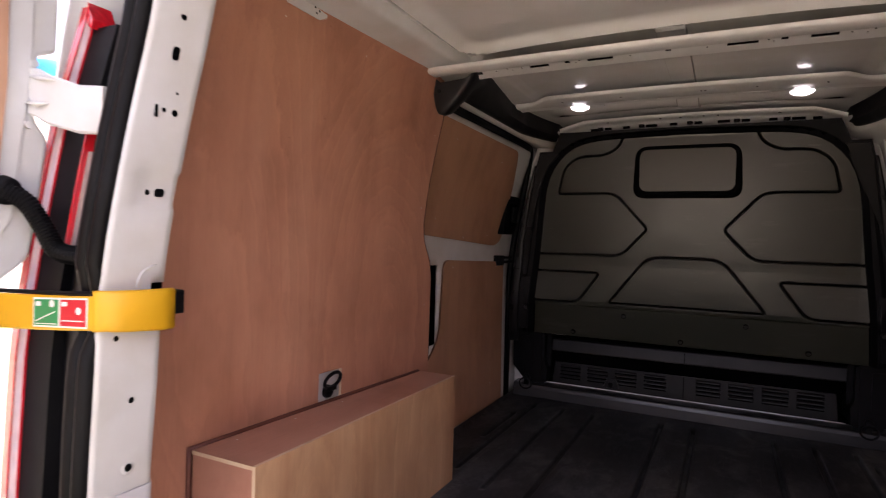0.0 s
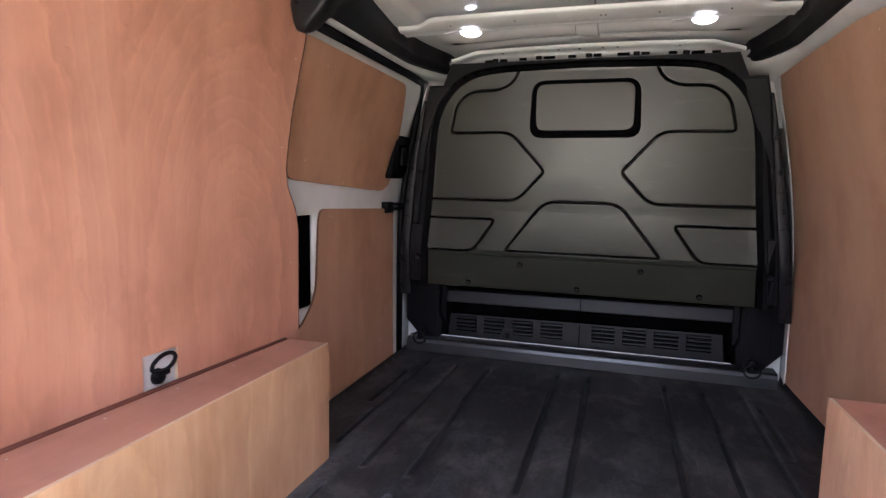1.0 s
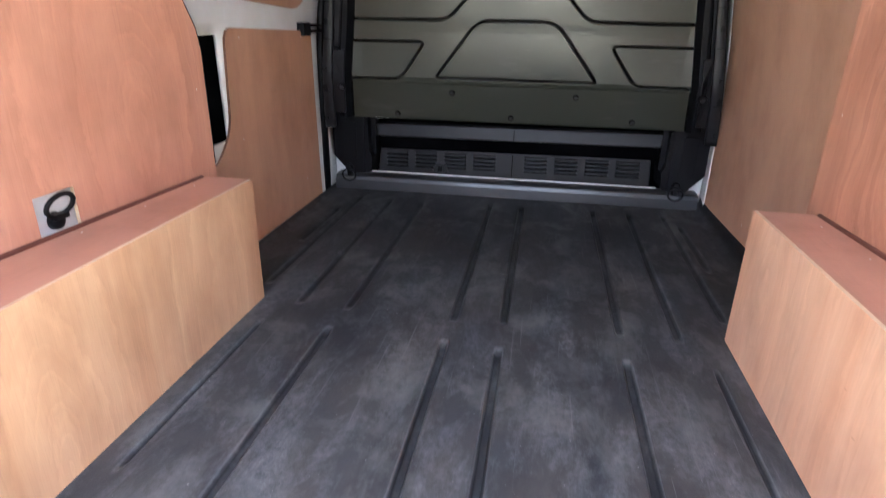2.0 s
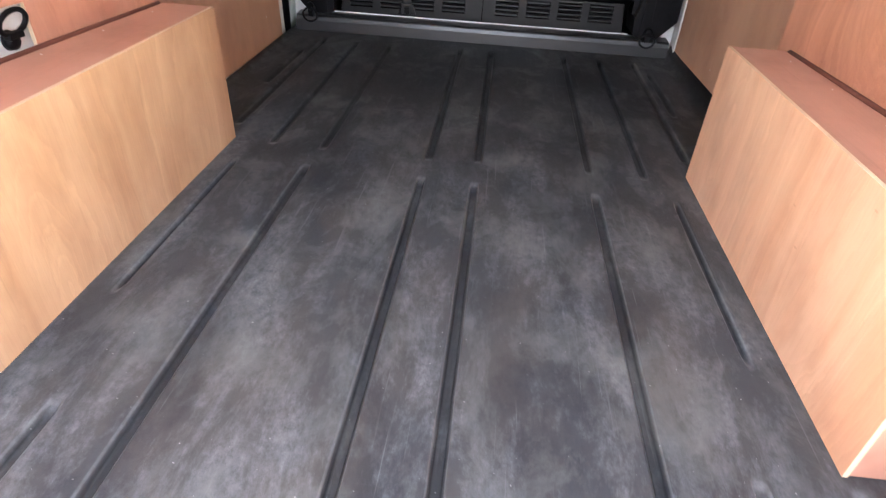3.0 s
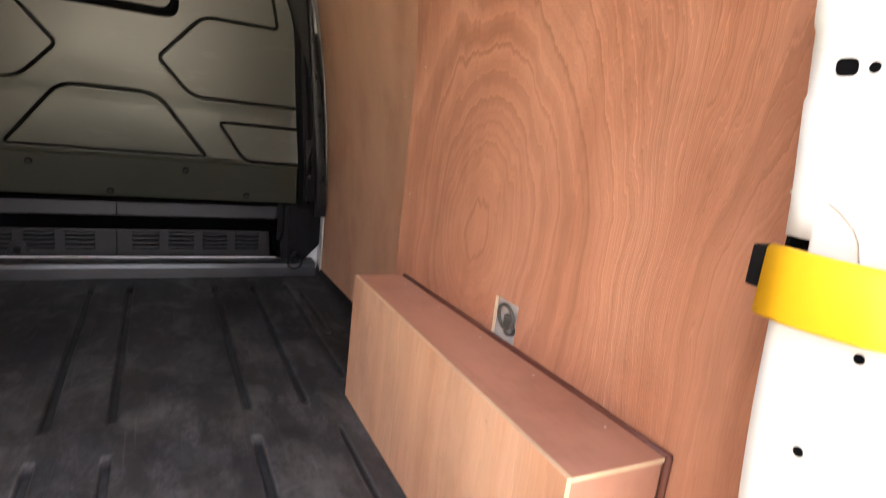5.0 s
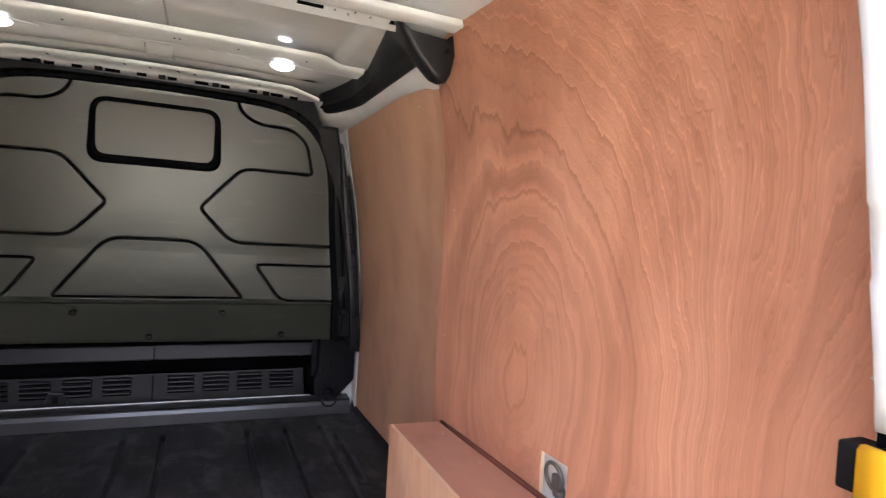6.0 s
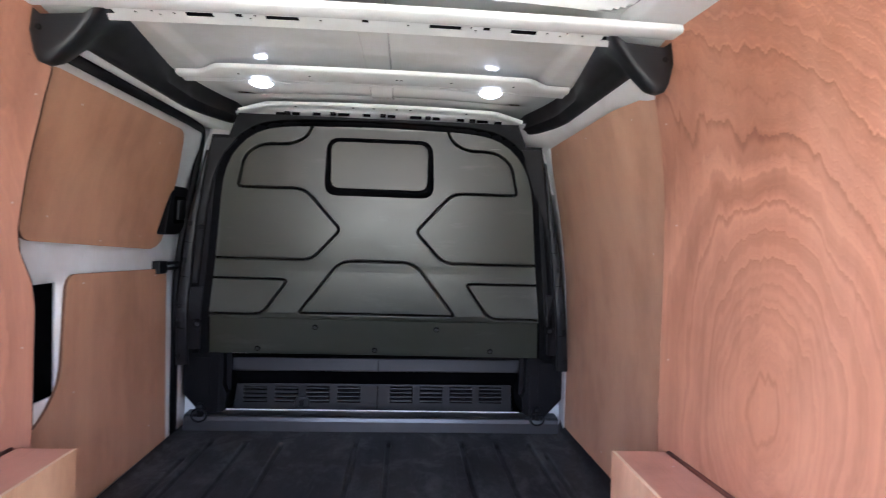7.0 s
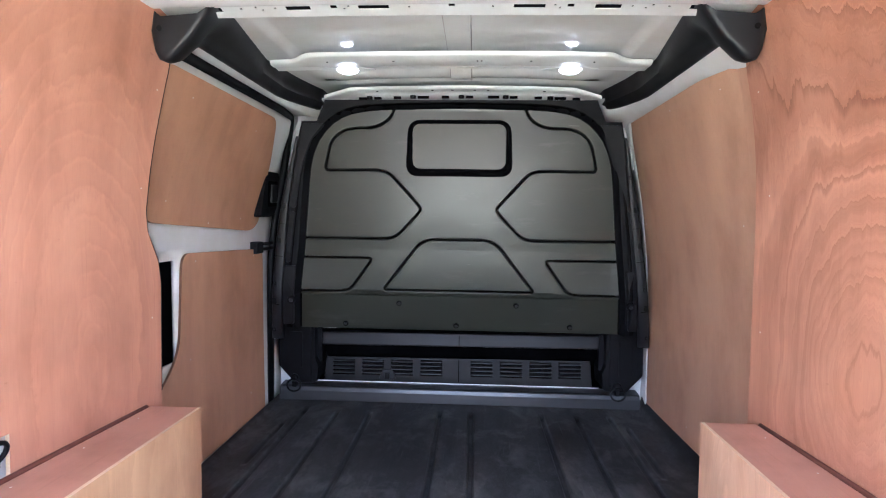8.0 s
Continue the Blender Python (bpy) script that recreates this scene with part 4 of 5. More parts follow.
# ---- black roof-edge trims ----
def edge_trim(side):
    th = thing("roof_edge_trim", (side * 0.70, 2.0, 1.36), "black moulded plastic trim along the roof edge", "trim", "roof edge trims")

    def ring(y):
        f = min(1.0, max(0.0, (y - 1.36) / 0.16))
        f = f * f * (3 - 2 * f)
        n = min(1.0, max(0.0, (y - 2.15) / 0.35)) ** 1.4
        cap = [(0.772, 1.440), (0.774, 1.415), (0.778, 1.385), (0.768, 1.335), (0.757, 1.313), (0.740, 1.307), (0.722, 1.312), (0.690, 1.343), (0.673, 1.358), (0.648, 1.391), (0.626, 1.420), (0.615, 1.45)]
        run = [(0.765, 1.440), (0.752, 1.412), (0.743, 1.401), (0.739, 1.397), (0.735, 1.394), (0.728, 1.393), (0.719, 1.395), (0.711, 1.402), (0.707, 1.412), (0.695, 1.424), (0.668, 1.450), (0.655, 1.50)]
        pts = [(a * (1 - f) + c * f - 0.062 * n, b * (1 - f) + d * f + 0.012 * n) for (a, b), (c, d) in zip(cap, run)]
        inner = 0.612 + 0.080 * min(1.0, (y - 1.35) / 0.60) - 0.062 * n
        pts[-3:] = [(pts[-3][0], pts[-3][1]), (inner + 0.012, 1.425 + 0.025 * f), (inner, 1.452 + 0.05 * f)]
        return [(side * x, y, z) for x, z in pts]

    bm = sweep(ring, None, stops([1.350, 1.37, 1.53, 2.58], 0.02))
    rim = bm.verts[:12]
    for y, k in ((1.344, 0.04), (1.338, 0.11), (1.334, 0.22), (1.332, 0.40)):
        cap = [bm.verts.new((p[0] + (side * 0.700 - p[0]) * k, y, p[2] + (1.385 - p[2]) * k)) for p in ring(1.35)]
        for m in range(11):
            bm.faces.new((rim[m], rim[m + 1], cap[m + 1], cap[m]))
        rim = cap
    bm.faces.new(rim)
    part("body", bm, TRIM, th, smooth=True, crease=0.9)
    part("plug", disc((side * 0.748, 1.3335, 1.388), (0, -1, 0), 0.008, 0.003, 12), RUBBER, th)
    return th


edge_trim(-1)
edge_trim(1)

# ---- bulkhead ----
bulkhead = thing("bulkhead", (0, 2.66, 0.0), "charcoal moulded plastic bulkhead with embossed panels", "bulkhead")
CX = -0.005


HALF = [(0.376, 0.768), (0.50, 0.757), (0.652, 0.742), (0.816, 0.722), (1.069, 0.694), (1.150, 0.682), (1.210, 0.664), (1.262, 0.638), (1.302, 0.606),
        (1.334, 0.572), (1.360, 0.530), (1.378, 0.482), (1.389, 0.420), (1.396, 0.330)]


def mirrored(path):
    return [(-x, z) for x, z in path]


LINE_A = [p[:] for p in rounded([(-0.290, 1.42), (-0.318, 1.352), (-0.385, 1.318), (-0.520, 1.314), (-0.590, 1.262), (-0.622, 1.128), (-0.330, 1.128), (-0.172, 0.953), (-0.300, 0.815), (-0.73, 0.815)],
                                [0, 0.05, 0.05, 0.06, 0.08, 0.022, 0.045, 0.025, 0.05, 0], 6, False)]
LINE_B = rounded([(-0.358, 0.572), (0.350, 0.572), (0.160, 0.815), (-0.170, 0.815)], [0.016, 0.016, 0.06, 0.06], 6)
LINE_C = rounded([(-0.75, 0.723), (-0.405, 0.723), (-0.520, 0.563), (-0.75, 0.560)], [0, 0.026, 0.04, 0], 6, False)
paths = [[(p[0], p[1]) for p in LINE_A], mirrored([(p[0] - 2 * CX, p[1]) for p in LINE_A]), [(p[0], p[1]) for p in LINE_B] + [(LINE_B[0][0], LINE_B[0][1])],
         [(p[0], p[1]) for p in LINE_C], mirrored([(p[0] - 2 * CX, p[1]) for p in LINE_C])]
SEGMENTS = np.array([(*a, *b) for p in paths for a, b in zip(p, p[1:])])

ZS = np.array(stops([0.372, 0.380, 0.545, 0.60, 1.428], 0.0025))
XS = np.array(stops([-0.80, 0.80], 0.0025))
GX, GZ = np.meshgrid(XS, ZS, indexing="ij")
near = np.full(GX.shape, 9.0)
for ax, az, bx, bz in SEGMENTS:
    dx, dz = bx - ax, bz - az
    k = np.clip(((GX - ax) * dx + (GZ - az) * dz) / (dx * dx + dz * dz + 1e-12), 0, 1)
    near = np.minimum(near, np.hypot(GX - ax - k * dx, GZ - az - k * dz))
field = np.interp(GZ, [r[0] for r in BULK], [r[1] for r in BULK])
BORDER = [(CX - h, z) for z, h in HALF] + [(CX, 1.403)] + [(CX + h, z) for z, h in HALF[::-1]]
reach = np.full(GX.shape, 9.0)
for (ax, az), (bx, bz) in zip(BORDER, BORDER[1:]):
    dx, dz = bx - ax, bz - az
    k = np.clip(((GX - ax) * dx + (GZ - az) * dz) / (dx * dx + dz * dz), 0, 1)
    reach = np.minimum(reach, np.hypot(GX - ax - k * dx, GZ - az - k * dz))
half = np.interp(GZ, [r[0] for r in HALF] + [1.403], [r[1] for r in HALF] + [0.0])
inside = reach * np.where(np.abs(GX - CX) < half, 1.0, -1.0)
# the moulding is domed a little between its edges
dome = 0.034 * np.clip(1 - (GX / 0.70) ** 2, 0, 1) * np.clip(1 - ((GZ - 0.97) / 0.42) ** 2, 0, 1)
Y = field - dome + 0.070 * np.clip((0.0052 - near) / 0.0024, 0, 1) * (inside > 0.0)
# the flange round the field stands proud, the wall between them slopes
Y = Y - 0.050 * np.clip(-inside / 0.016, 0, 1)
# a crisp ledge along the bottom band
Y = Y + 0.004 * np.clip((0.548 - GZ) / 0.006, 0, 1)
verts = np.stack([GX, Y, GZ], -1).reshape(-1, 3)
nx, nz = GX.shape
ids = np.arange(nx * nz).reshape(nx, nz)
quads = np.stack([ids[:-1, :-1], ids[1:, :-1], ids[1:, 1:], ids[:-1, 1:]], -1).reshape(-1, 4)
centre_x, centre_z = verts[quads].mean(1)[:, 0], verts[quads].mean(1)[:, 2]
off_x = np.abs(centre_x - CX)
corner = (centre_z > 1.338 + np.clip(0.634 - off_x, 0, 1) * 2.2) & (off_x > 0.595)
STRIP_OUT = {-1: [(0.30, 0.905), (0.555, 0.875), (0.655, 0.866), (0.84, 0.842), (0.99, 0.813), (1.255, 0.738), (1.40, 0.695)],
             1: [(0.30, 0.899), (0.555, 0.862), (0.688, 0.843), (0.84, 0.816), (0.967, 0.791), (1.23, 0.733), (1.40, 0.69)]}
STRIP_WIDE = [(0.30, 0.052), (0.65, 0.046), (0.84, 0.041), (0.98, 0.034), (1.11, 0.024), (1.255, 0.014), (1.40, 0.012)]
side_of = np.where(centre_x < 0, np.interp(centre_z, *zip(*STRIP_OUT[-1])), np.interp(centre_z, *zip(*STRIP_OUT[1])))
corner |= np.abs(centre_x) > side_of - np.interp(centre_z, *zip(*STRIP_WIDE)) + 0.006
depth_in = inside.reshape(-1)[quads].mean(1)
# flange cells coloured blacker than the field, for the dark their angle gives
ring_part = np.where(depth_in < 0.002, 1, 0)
quads, ring_part = quads[~corner], ring_part[~corner]
mesh = bpy.data.meshes.new("moulded_panel")
mesh.from_pydata(verts.tolist(), [], quads.tolist())
mesh.polygons.foreach_set("use_smooth", [True] * len(mesh.polygons))
mesh.materials.append(PANELPLASTIC)
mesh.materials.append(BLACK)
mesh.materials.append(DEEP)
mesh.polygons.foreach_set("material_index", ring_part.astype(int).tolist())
part("moulded_panel", mesh, None, bulkhead)

# the return round the field up to the flange, its shade coloured deep black
RETURN = [(0.35, 0.046), (0.80, 0.046), (1.0, 0.038), (1.2, 0.020), (1.40, 0.018)]
bm = bmesh.new()
rows = []
path = rounded(BORDER, 0.05, 3, False)
for i, p in enumerate(path):
    way = (path[min(i + 1, len(path) - 1)] - path[max(i - 1, 0)]).normalized()
    out = Vector((-way.y, way.x))
    w = table(RETURN, p.y)
    rows.append([bm.verts.new((p.x + out.x * d * w, table(BULK, p.y) - h, p.y + out.y * d * w)) for d, h in ((-0.12, -0.003), (0.0, 0.002), (0.10, 0.005), (0.35, 0.018), (0.75, 0.046), (0.90, 0.053), (1.0, 0.0545), (1.12, 0.053), (1.2, 0.046))])
for a, b in zip(rows, rows[1:]):
    for k in range(len(a) - 1):
        bm.faces.new((a[k], a[k + 1], b[k + 1], b[k]))
part("field_return", bm, DEEP, bulkhead, "moulded return, its shade coloured deep black", True)

# clipped strips and rounded pads between the field and the pillars
def at_flange(x, z, off):
    return (x, table(BULK, z) - off, z)


for side in (-1, 1):
    edge_out = lambda z, s=side: table(STRIP_OUT[s], z)
    edge_in = lambda z, s=side: table(STRIP_OUT[s], z) - table(STRIP_WIDE, z)
    bm = sheet([0.0, 0.12, 0.5, 0.88, 1.0], stops([0.32, 1.27], 0.03),
               lambda u, z, s=side: at_flange(s * (edge_out(z, s) + u * (edge_in(z, s) + 0.001 - edge_out(z, s))), z, 0.060 + 0.006 * math.sin(math.pi * u)), None, (0, 0.016, 0))
    strip = part("side_strip", bm, [TRIM, TRIM], bulkhead, smooth=True)
    for z, w in ((0.37, 0.010), (0.515, 0.016), (0.60, 0.009), (0.80, 0.012), (0.96, 0.012), (1.10, 0.009)):
        x = side * (edge_out(z) - 0.013)
        bm = plate([at_flange(p[0], p[1], 0.0685) for p in rounded([(x - 0.010, z - w), (x + 0.010, z - w), (x + 0.010, z + w), (x - 0.010, z + w)], 0.006, 3)], (0, 0.010, 0), 0.0015)
        tab = part("tab", bm, BLACK, strip)
        if z in (0.37, 0.60, 1.10):
            part("stud", disc(at_flange(x, z, 0.0685), (0, -1, -0.2), 0.0055, 0.005, 10), TRIM, strip)
    for z in (0.50, 0.73, 0.88):
        part("joint", plate([at_flange(side * (edge_out(z) - k), zz, 0.0672) for k, zz in ((0.001, z), (0.036, z - 0.006), (0.036, z - 0.003), (0.001, z + 0.003))], (0, 0.004, 0)), DEEP, strip)
    # pads between the return and the strip, cut to both
    for z0, z1, gap, tuck in ((0.955, 1.325, 0.004, 0.0), (0.700, 0.935, 0.004, 0.004), (0.400, 0.684, 0.0, 0.0)):
        zs = spread(z0, z1, 6)
        inner = [(max(table([(b, a) for b, a in HALF], z) + table(RETURN, z) + gap - (0.024 if z1 < 0.7 else 0.0), 0.0), z) for z in zs]
        outer = [(edge_in(z) - 0.003 - tuck, z) for z in zs]
        outline = [p for p, q in zip(inner, outer) if q[0] - p[0] > 0.004] + [q for p, q in zip(inner, outer) if q[0] - p[0] > 0.004][::-1]
        if len(outline) > 5:
            bm = plate([at_flange(side * p[0], p[1], 0.063) for p in rounded(outline, 0.008, 3)], (0, 0.03, 0), 0.003)
            part("pad", bm, PADPLASTIC, bulkhead)
    bolt = part("fastener", disc(at_flange(side * 0.786, 0.522, 0.062), (0, -1, -0.3), 0.021, 0.008, 18), BLACK, bulkhead)
    part("bolt_head", disc(at_flange(side * 0.786, 0.521, 0.069), (0, -1, -0.3), 0.011, 0.006, 6), GREYSTEEL, bolt)

# window blank and its rubber
WIN = [(-0.214, 1.134), (0.204, 1.134), (0.204, 1.333), (-0.214, 1.333)]


def on_field(x, z, off):
    swell = 0.034 * max(0.0, 1 - (x / 0.70) ** 2) * max(0.0, 1 - ((z - 0.97) / 0.42) ** 2)
    return (x, table(BULK, z) - swell + off, z)


ring_out = rounded([(-0.247, 1.102), (0.237, 1.102), (0.225, 1.352), (-0.235, 1.352)], 0.06, 6)
ring_in = rounded([(p[0], p[1]) for p in WIN], 0.042, 6)
bm = bmesh.new()
a = [bm.verts.new(on_field(p[0], p[1], -0.001)) for p in ring_out]
b = [bm.verts.new(on_field(p[0] * 0.93 + q[0] * 0.07, p[1] * 0.93 + q[1] * 0.07, -0.010)) for p, q in zip(ring_out, ring_in)]
c = [bm.verts.new(on_field(p[0] * 0.12 + q[0] * 0.88, p[1] * 0.12 + q[1] * 0.88, -0.020)) for p, q in zip(ring_out, ring_in)]
d = [bm.verts.new(on_field(q[0], q[1], -0.016)) for q in ring_in]
for lo, hi in ((a, b), (b, c), (c, d)):
    for k in range(len(lo)):
        bm.faces.new((lo[k], lo[(k + 1) % len(lo)], hi[(k + 1) % len(lo)], hi[k]))
seal = part("window_rubber", bm, DEEP, bulkhead, "black rubber surround", True)
bm = plate([on_field(q[0], q[1], -0.015) for q in ring_in], (0, 0.012, 0), 0.0015)
part("window_blank", bm, BLANKPLASTIC, bulkhead, "paler olive-grey plastic sheet")

for x, z in ((-0.285, 0.505), (0.272, 0.505), (-0.55, 0.397), (-0.012, 0.397), (0.53, 0.402)):
    y = table(BULK, z) + 0.004
    ring = part("fastener", disc((x, y, z), (0, -1, -0.43), 0.014, 0.005, 16), BLACK, bulkhead)
    part("bolt_head", disc((x, y - 0.004, z - 0.001), (0, -1, -0.43), 0.009, 0.004, 6), GREYSTEEL, ring)

# white strips along the foot of the field, standing for light through its slits
for x0, x1 in ((-0.665, -0.596), (-0.54, -0.48), (-0.412, -0.352), (-0.287, -0.230), (-0.166, -0.107), (-0.087, -0.045)):
    part("slit", box(x0, x1, 2.630, 2.636, 0.3705 + 0.008 * (x0 + 0.7), 0.3745 + 0.008 * (x0 + 0.7)), WHITE, bulkhead, "white strip for light showing through a slit")

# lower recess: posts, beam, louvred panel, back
# the recess is closed in near-black, its deep shade in the colour
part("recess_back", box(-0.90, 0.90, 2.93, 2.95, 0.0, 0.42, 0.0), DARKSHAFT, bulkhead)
part("recess_roof", plate([(-0.76, 2.640, 0.376), (0.76, 2.640, 0.376), (0.80, 2.95, 0.36), (-0.80, 2.95, 0.36)], (0, 0, 0.012)), BLACK, bulkhead)
for side in (-1, 1):
    s = side
    outline = [(0.742, 0.062), (0.818, 0.062), (0.908, 0.160), (0.912, 0.40), (0.742, 0.40)]
    post = part("post", plate([(s * x, 2.695, z) for x, z in outline], (0, 0.09, 0), 0.006), BLACK, bulkhead)
    part("inset", plate([(s * x, 2.691, z) for x, z in rounded([(0.785, 0.150), (0.850, 0.150), (0.850, 0.335), (0.785, 0.335)], 0.012, 3)], (0, 0.006, 0), 0.002), BLACK, post)
    cheek = [(0.742, 0.062), (0.715, 0.085), (0.708, 0.16), (0.725, 0.20), (0.725, 0.35), (0.742, 0.36)]
    bm = bmesh.new()
    fr = [bm.verts.new((s * x, 2.70, z)) for x, z in cheek]
    bk = [bm.verts.new((s * x, 2.90, z)) for x, z in cheek]
    for k in range(len(cheek) - 1):
        bm.faces.new((fr[k], fr[k + 1], bk[k + 1], bk[k]))
    bm.faces.new(fr)
    part("cheek", bm, BLACK, post)
part("beam", plate([(-0.74, 2.80, 0.248), (0.73, 2.80, 0.258), (0.73, 2.81, 0.325), (-0.74, 2.81, 0.315)], (0, 0.05, 0), 0.006), TRIM, bulkhead)
louvre = part("louvre_panel", plate([(-0.705, 2.795, 0.040), (0.682, 2.795, 0.050), (0.670, 2.80, 0.196), (-0.69, 2.80, 0.186)], (0, 0.012, 0), 0.004), TRIM, bulkhead, "black panel with pressed louvres")
bm = bmesh.new()
w = 0.058
prof = [(0.0, 0.0105), (-0.009, 0.004), (-0.010, -0.001), (0.0, -0.003)]
L = [bm.verts.new((-w, y, z)) for y, z in prof]
M = [bm.verts.new((-w + 0.006, y * 1.0, z)) for y, z in prof]
N = [bm.verts.new((w - 0.006, y, z)) for y, z in prof]
R = [bm.verts.new((w, y * 0.2, z)) for y, z in prof]
for v in L:
    v.co.y *= 0.2
for p, q in ((L, M), (M, N), (N, R)):
    for k in range(3):
        bm.faces.new((p[k], p[k + 1], q[k + 1], q[k]))
first = part("louvre", bm, TRIM, louvre, shift=(0, 2.79, 0.1))
slat_mesh = first.data
bpy.data.objects.remove(first)
for g, x in enumerate([-0.597, -0.445, -0.293, -0.141, 0.118, 0.268, 0.418, 0.566]):
    for k in range(4):
        tilt = 0.007 * x
        part("louvre", slat_mesh, None, louvre, shift=(x, 2.797, 0.172 + tilt - 0.0205 * k))
        # dark of each louvre gap as a near-black strip
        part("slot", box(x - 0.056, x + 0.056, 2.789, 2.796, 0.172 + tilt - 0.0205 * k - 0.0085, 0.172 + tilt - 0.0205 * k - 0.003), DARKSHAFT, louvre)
part("seam", box(-0.002, 0.002, 2.7925, 2.7950, 0.048, 0.188), DEEP, louvre)
part("seam", box(-0.002, 0.002, 2.7960, 2.7995, 0.256, 0.314), DEEP, bulkhead)
latch = part("latch", plate([(-0.41, 2.775, 0.082), (-0.325, 2.775, 0.082), (-0.342, 2.775, 0.130), (-0.393, 2.775, 0.130)], (0, 0.02, 0), 0.006), TRIM, louvre)
part("catch", box(-0.380, -0.355, 2.764, 2.776, 0.086, 0.115, 0.003), RUBBER, latch)

# threshold bar at the foot
bar = thing("threshold_bar", (0, 2.67, 0.0), "dark grey painted steel angle bar along the bulkhead foot", "threshold bar")
sec = [(2.644, 0.004), (2.646, 0.050), (2.652, 0.066), (2.664, 0.073), (2.735, 0.076), (2.735, 0.066), (2.66, 0.062), (2.655, 0.004)]
bm = bmesh.new()
rows = [[bm.verts.new((x, y, z)) for y, z in sec] for x in spread(-0.887, 0.879, 16)]
for a, b in zip(rows, rows[1:]):
    for k in range(len(sec)):
        bm.faces.new((a[k], a[(k + 1) % len(sec)], b[(k + 1) % len(sec)], b[k]))
bm.faces.new(rows[0]); bm.faces.new(rows[-1][::-1])
part("angle", bm, GREYSTEEL, bar)
part("rear_lip", box(-0.72, 0.70, 2.736, 2.739, 0.060, 0.0805, 0.0), WHITE, bar, "thin white strip along the rear")
for side in (-1, 1):
    part_name = "foot_panel"
    tagged(part(part_name, plate([(side * 0.76, 2.742, 0.0), (side * 0.915, 2.742, 0.0), (side * 0.915, 2.742, 0.165), (side * 0.76, 2.742, 0.165)], (0, 0.006, 0)), WHITE), "white painted steel body corner behind the bulkhead foot", "body panel", kind="structure")


for side in (-1, 1):
    part("closing_plate", plate([(side * 0.70, 2.75, 0.166), (side * 0.96, 2.75, 0.166), (side * 0.96, 2.75, 1.42), (side * 0.70, 2.75, 1.42)], (0, 0.006, 0)), BLACK, bulkhead)


def tie_ring(x):
    th = thing("tie_down_ring", (x, 2.66, 0.06), "black folded tie-down ring on the threshold bar", "lashing ring", "lashing rings")
    part("base", disc((x, 2.650, 0.112), (0, -1, 0.2), 0.020, 0.012, 14, None, 0.004), RUBBER, th, smooth=True)
    part("stem", box(x - 0.012, x + 0.012, 2.640, 2.70, 0.068, 0.105, 0.004), RUBBER, th)
    pts = [(x + 0.034 * math.cos(a), 2.634, 0.078 + 0.030 * math.sin(a)) for a in [2 * math.pi * k / 20 for k in range(20)]]
    part("ring", tube(pts, 0.005, 8, None, 1, True), RUBBER, th, smooth=True)
    return th


tie_ring(-0.812)
tie_ring(0.772)

# ---- sliding door on the open side ----
door = thing("door_1", (-0.93, 2.0, 0.0), "closed white sliding door lined with two plywood panels", "sliding door", kind="structure")


def door_x(z):
    return smooth_table(DOOR, z, 0.06)


SLOT = (1.640, 1.764, 0.408, 0.756)
us = stops([1.36, SLOT[0], SLOT[1], 2.60, 2.64], 0.06)
vs = stops([-0.02, SLOT[2], SLOT[3], 1.392], 0.04)
bm = sheet(us, vs, lambda y, z: (door_x(z) - 0.012 + (0.012 if y > 2.61 else 0), y, z), lambda y, z: SLOT[0] < y < SLOT[1] and SLOT[2] < z < SLOT[3], (-0.012, 0, 0))
part("inner_skin", bm, [WHITE_LIFTED, WHITE_LIFTED], door, smooth=True)
# shade inside the cut, put in as a near-black box
part("pocket", box(-1.03, -0.99, 1.60, 1.90, 0.38, 0.80), DARKSHAFT, door, "near-black box for the shade inside the door frame cut")


def shaped(outline, radius, off, thick):
    """A board cut to an outline of (y, z), bent to the door."""
    pts = rounded([(y, z, 0) for y, z in outline], radius, 5)
    bm = bmesh.new()
    f = bm.faces.new([bm.verts.new((0, p[0], p[1])) for p in pts])
    for z in spread(0.05, 1.33, 26):
        bmesh.ops.bisect_plane(bm, geom=bm.verts[:] + bm.edges[:] + bm.faces[:], plane_co=(0, 0, z), plane_no=(0, 0, 1))
    for v in bm.verts:
        v.co.x = door_x(v.co.z) + off
    made = bmesh.ops.extrude_face_region(bm, geom=bm.faces[:])["geom"]
    bmesh.ops.translate(bm, verts=[v for v in made if isinstance(v, bmesh.types.BMVert)], vec=(-thick, 0, 0))
    bm.normal_update()
    for g in bm.faces:
        g.material_index = 0 if abs(g.normal.x) > 0.7 else 1
    return bm


upper = part("upper_lining", shaped([(1.555, 0.886), (2.385, 0.846), (2.476, 0.885), (2.492, 1.13), (2.372, 1.338), (1.46, 1.342)], [0.05, 0.05, 0.06, 0.08, 0.05, 0.05], 0.004, 0.009), [PLY_D, EDGE_DARK], door, "brown plywood panel with screws")
lower = part("lower_lining", shaped([(1.36, 0.005), (2.525, 0.005), (2.535, 0.745), (2.42, 0.762), (1.790, 0.778), (1.760, 0.45), (1.67, 0.36), (1.36, 0.24)], [0.01, 0.01, 0.03, 0.03, 0.05, 0.10, 0.1, 0.05], 0.004, 0.009), [PLY_D, EDGE_DARK], door, "brown plywood panel with screws")
for y, z, p in ((1.66, 0.955, upper), (1.97, 0.882, upper), (2.26, 0.90, upper), (2.20, 1.26, upper), (1.66, 1.28, upper), (1.88, 0.745, lower), (2.42, 0.735, lower), (1.83, 0.40, lower), (2.36, 0.12, lower)):
    part("screw", disc((door_x(z) + 0.004, y, z), (1, 0, 0), 0.0028, 0.0010, 8), SCREW, p)
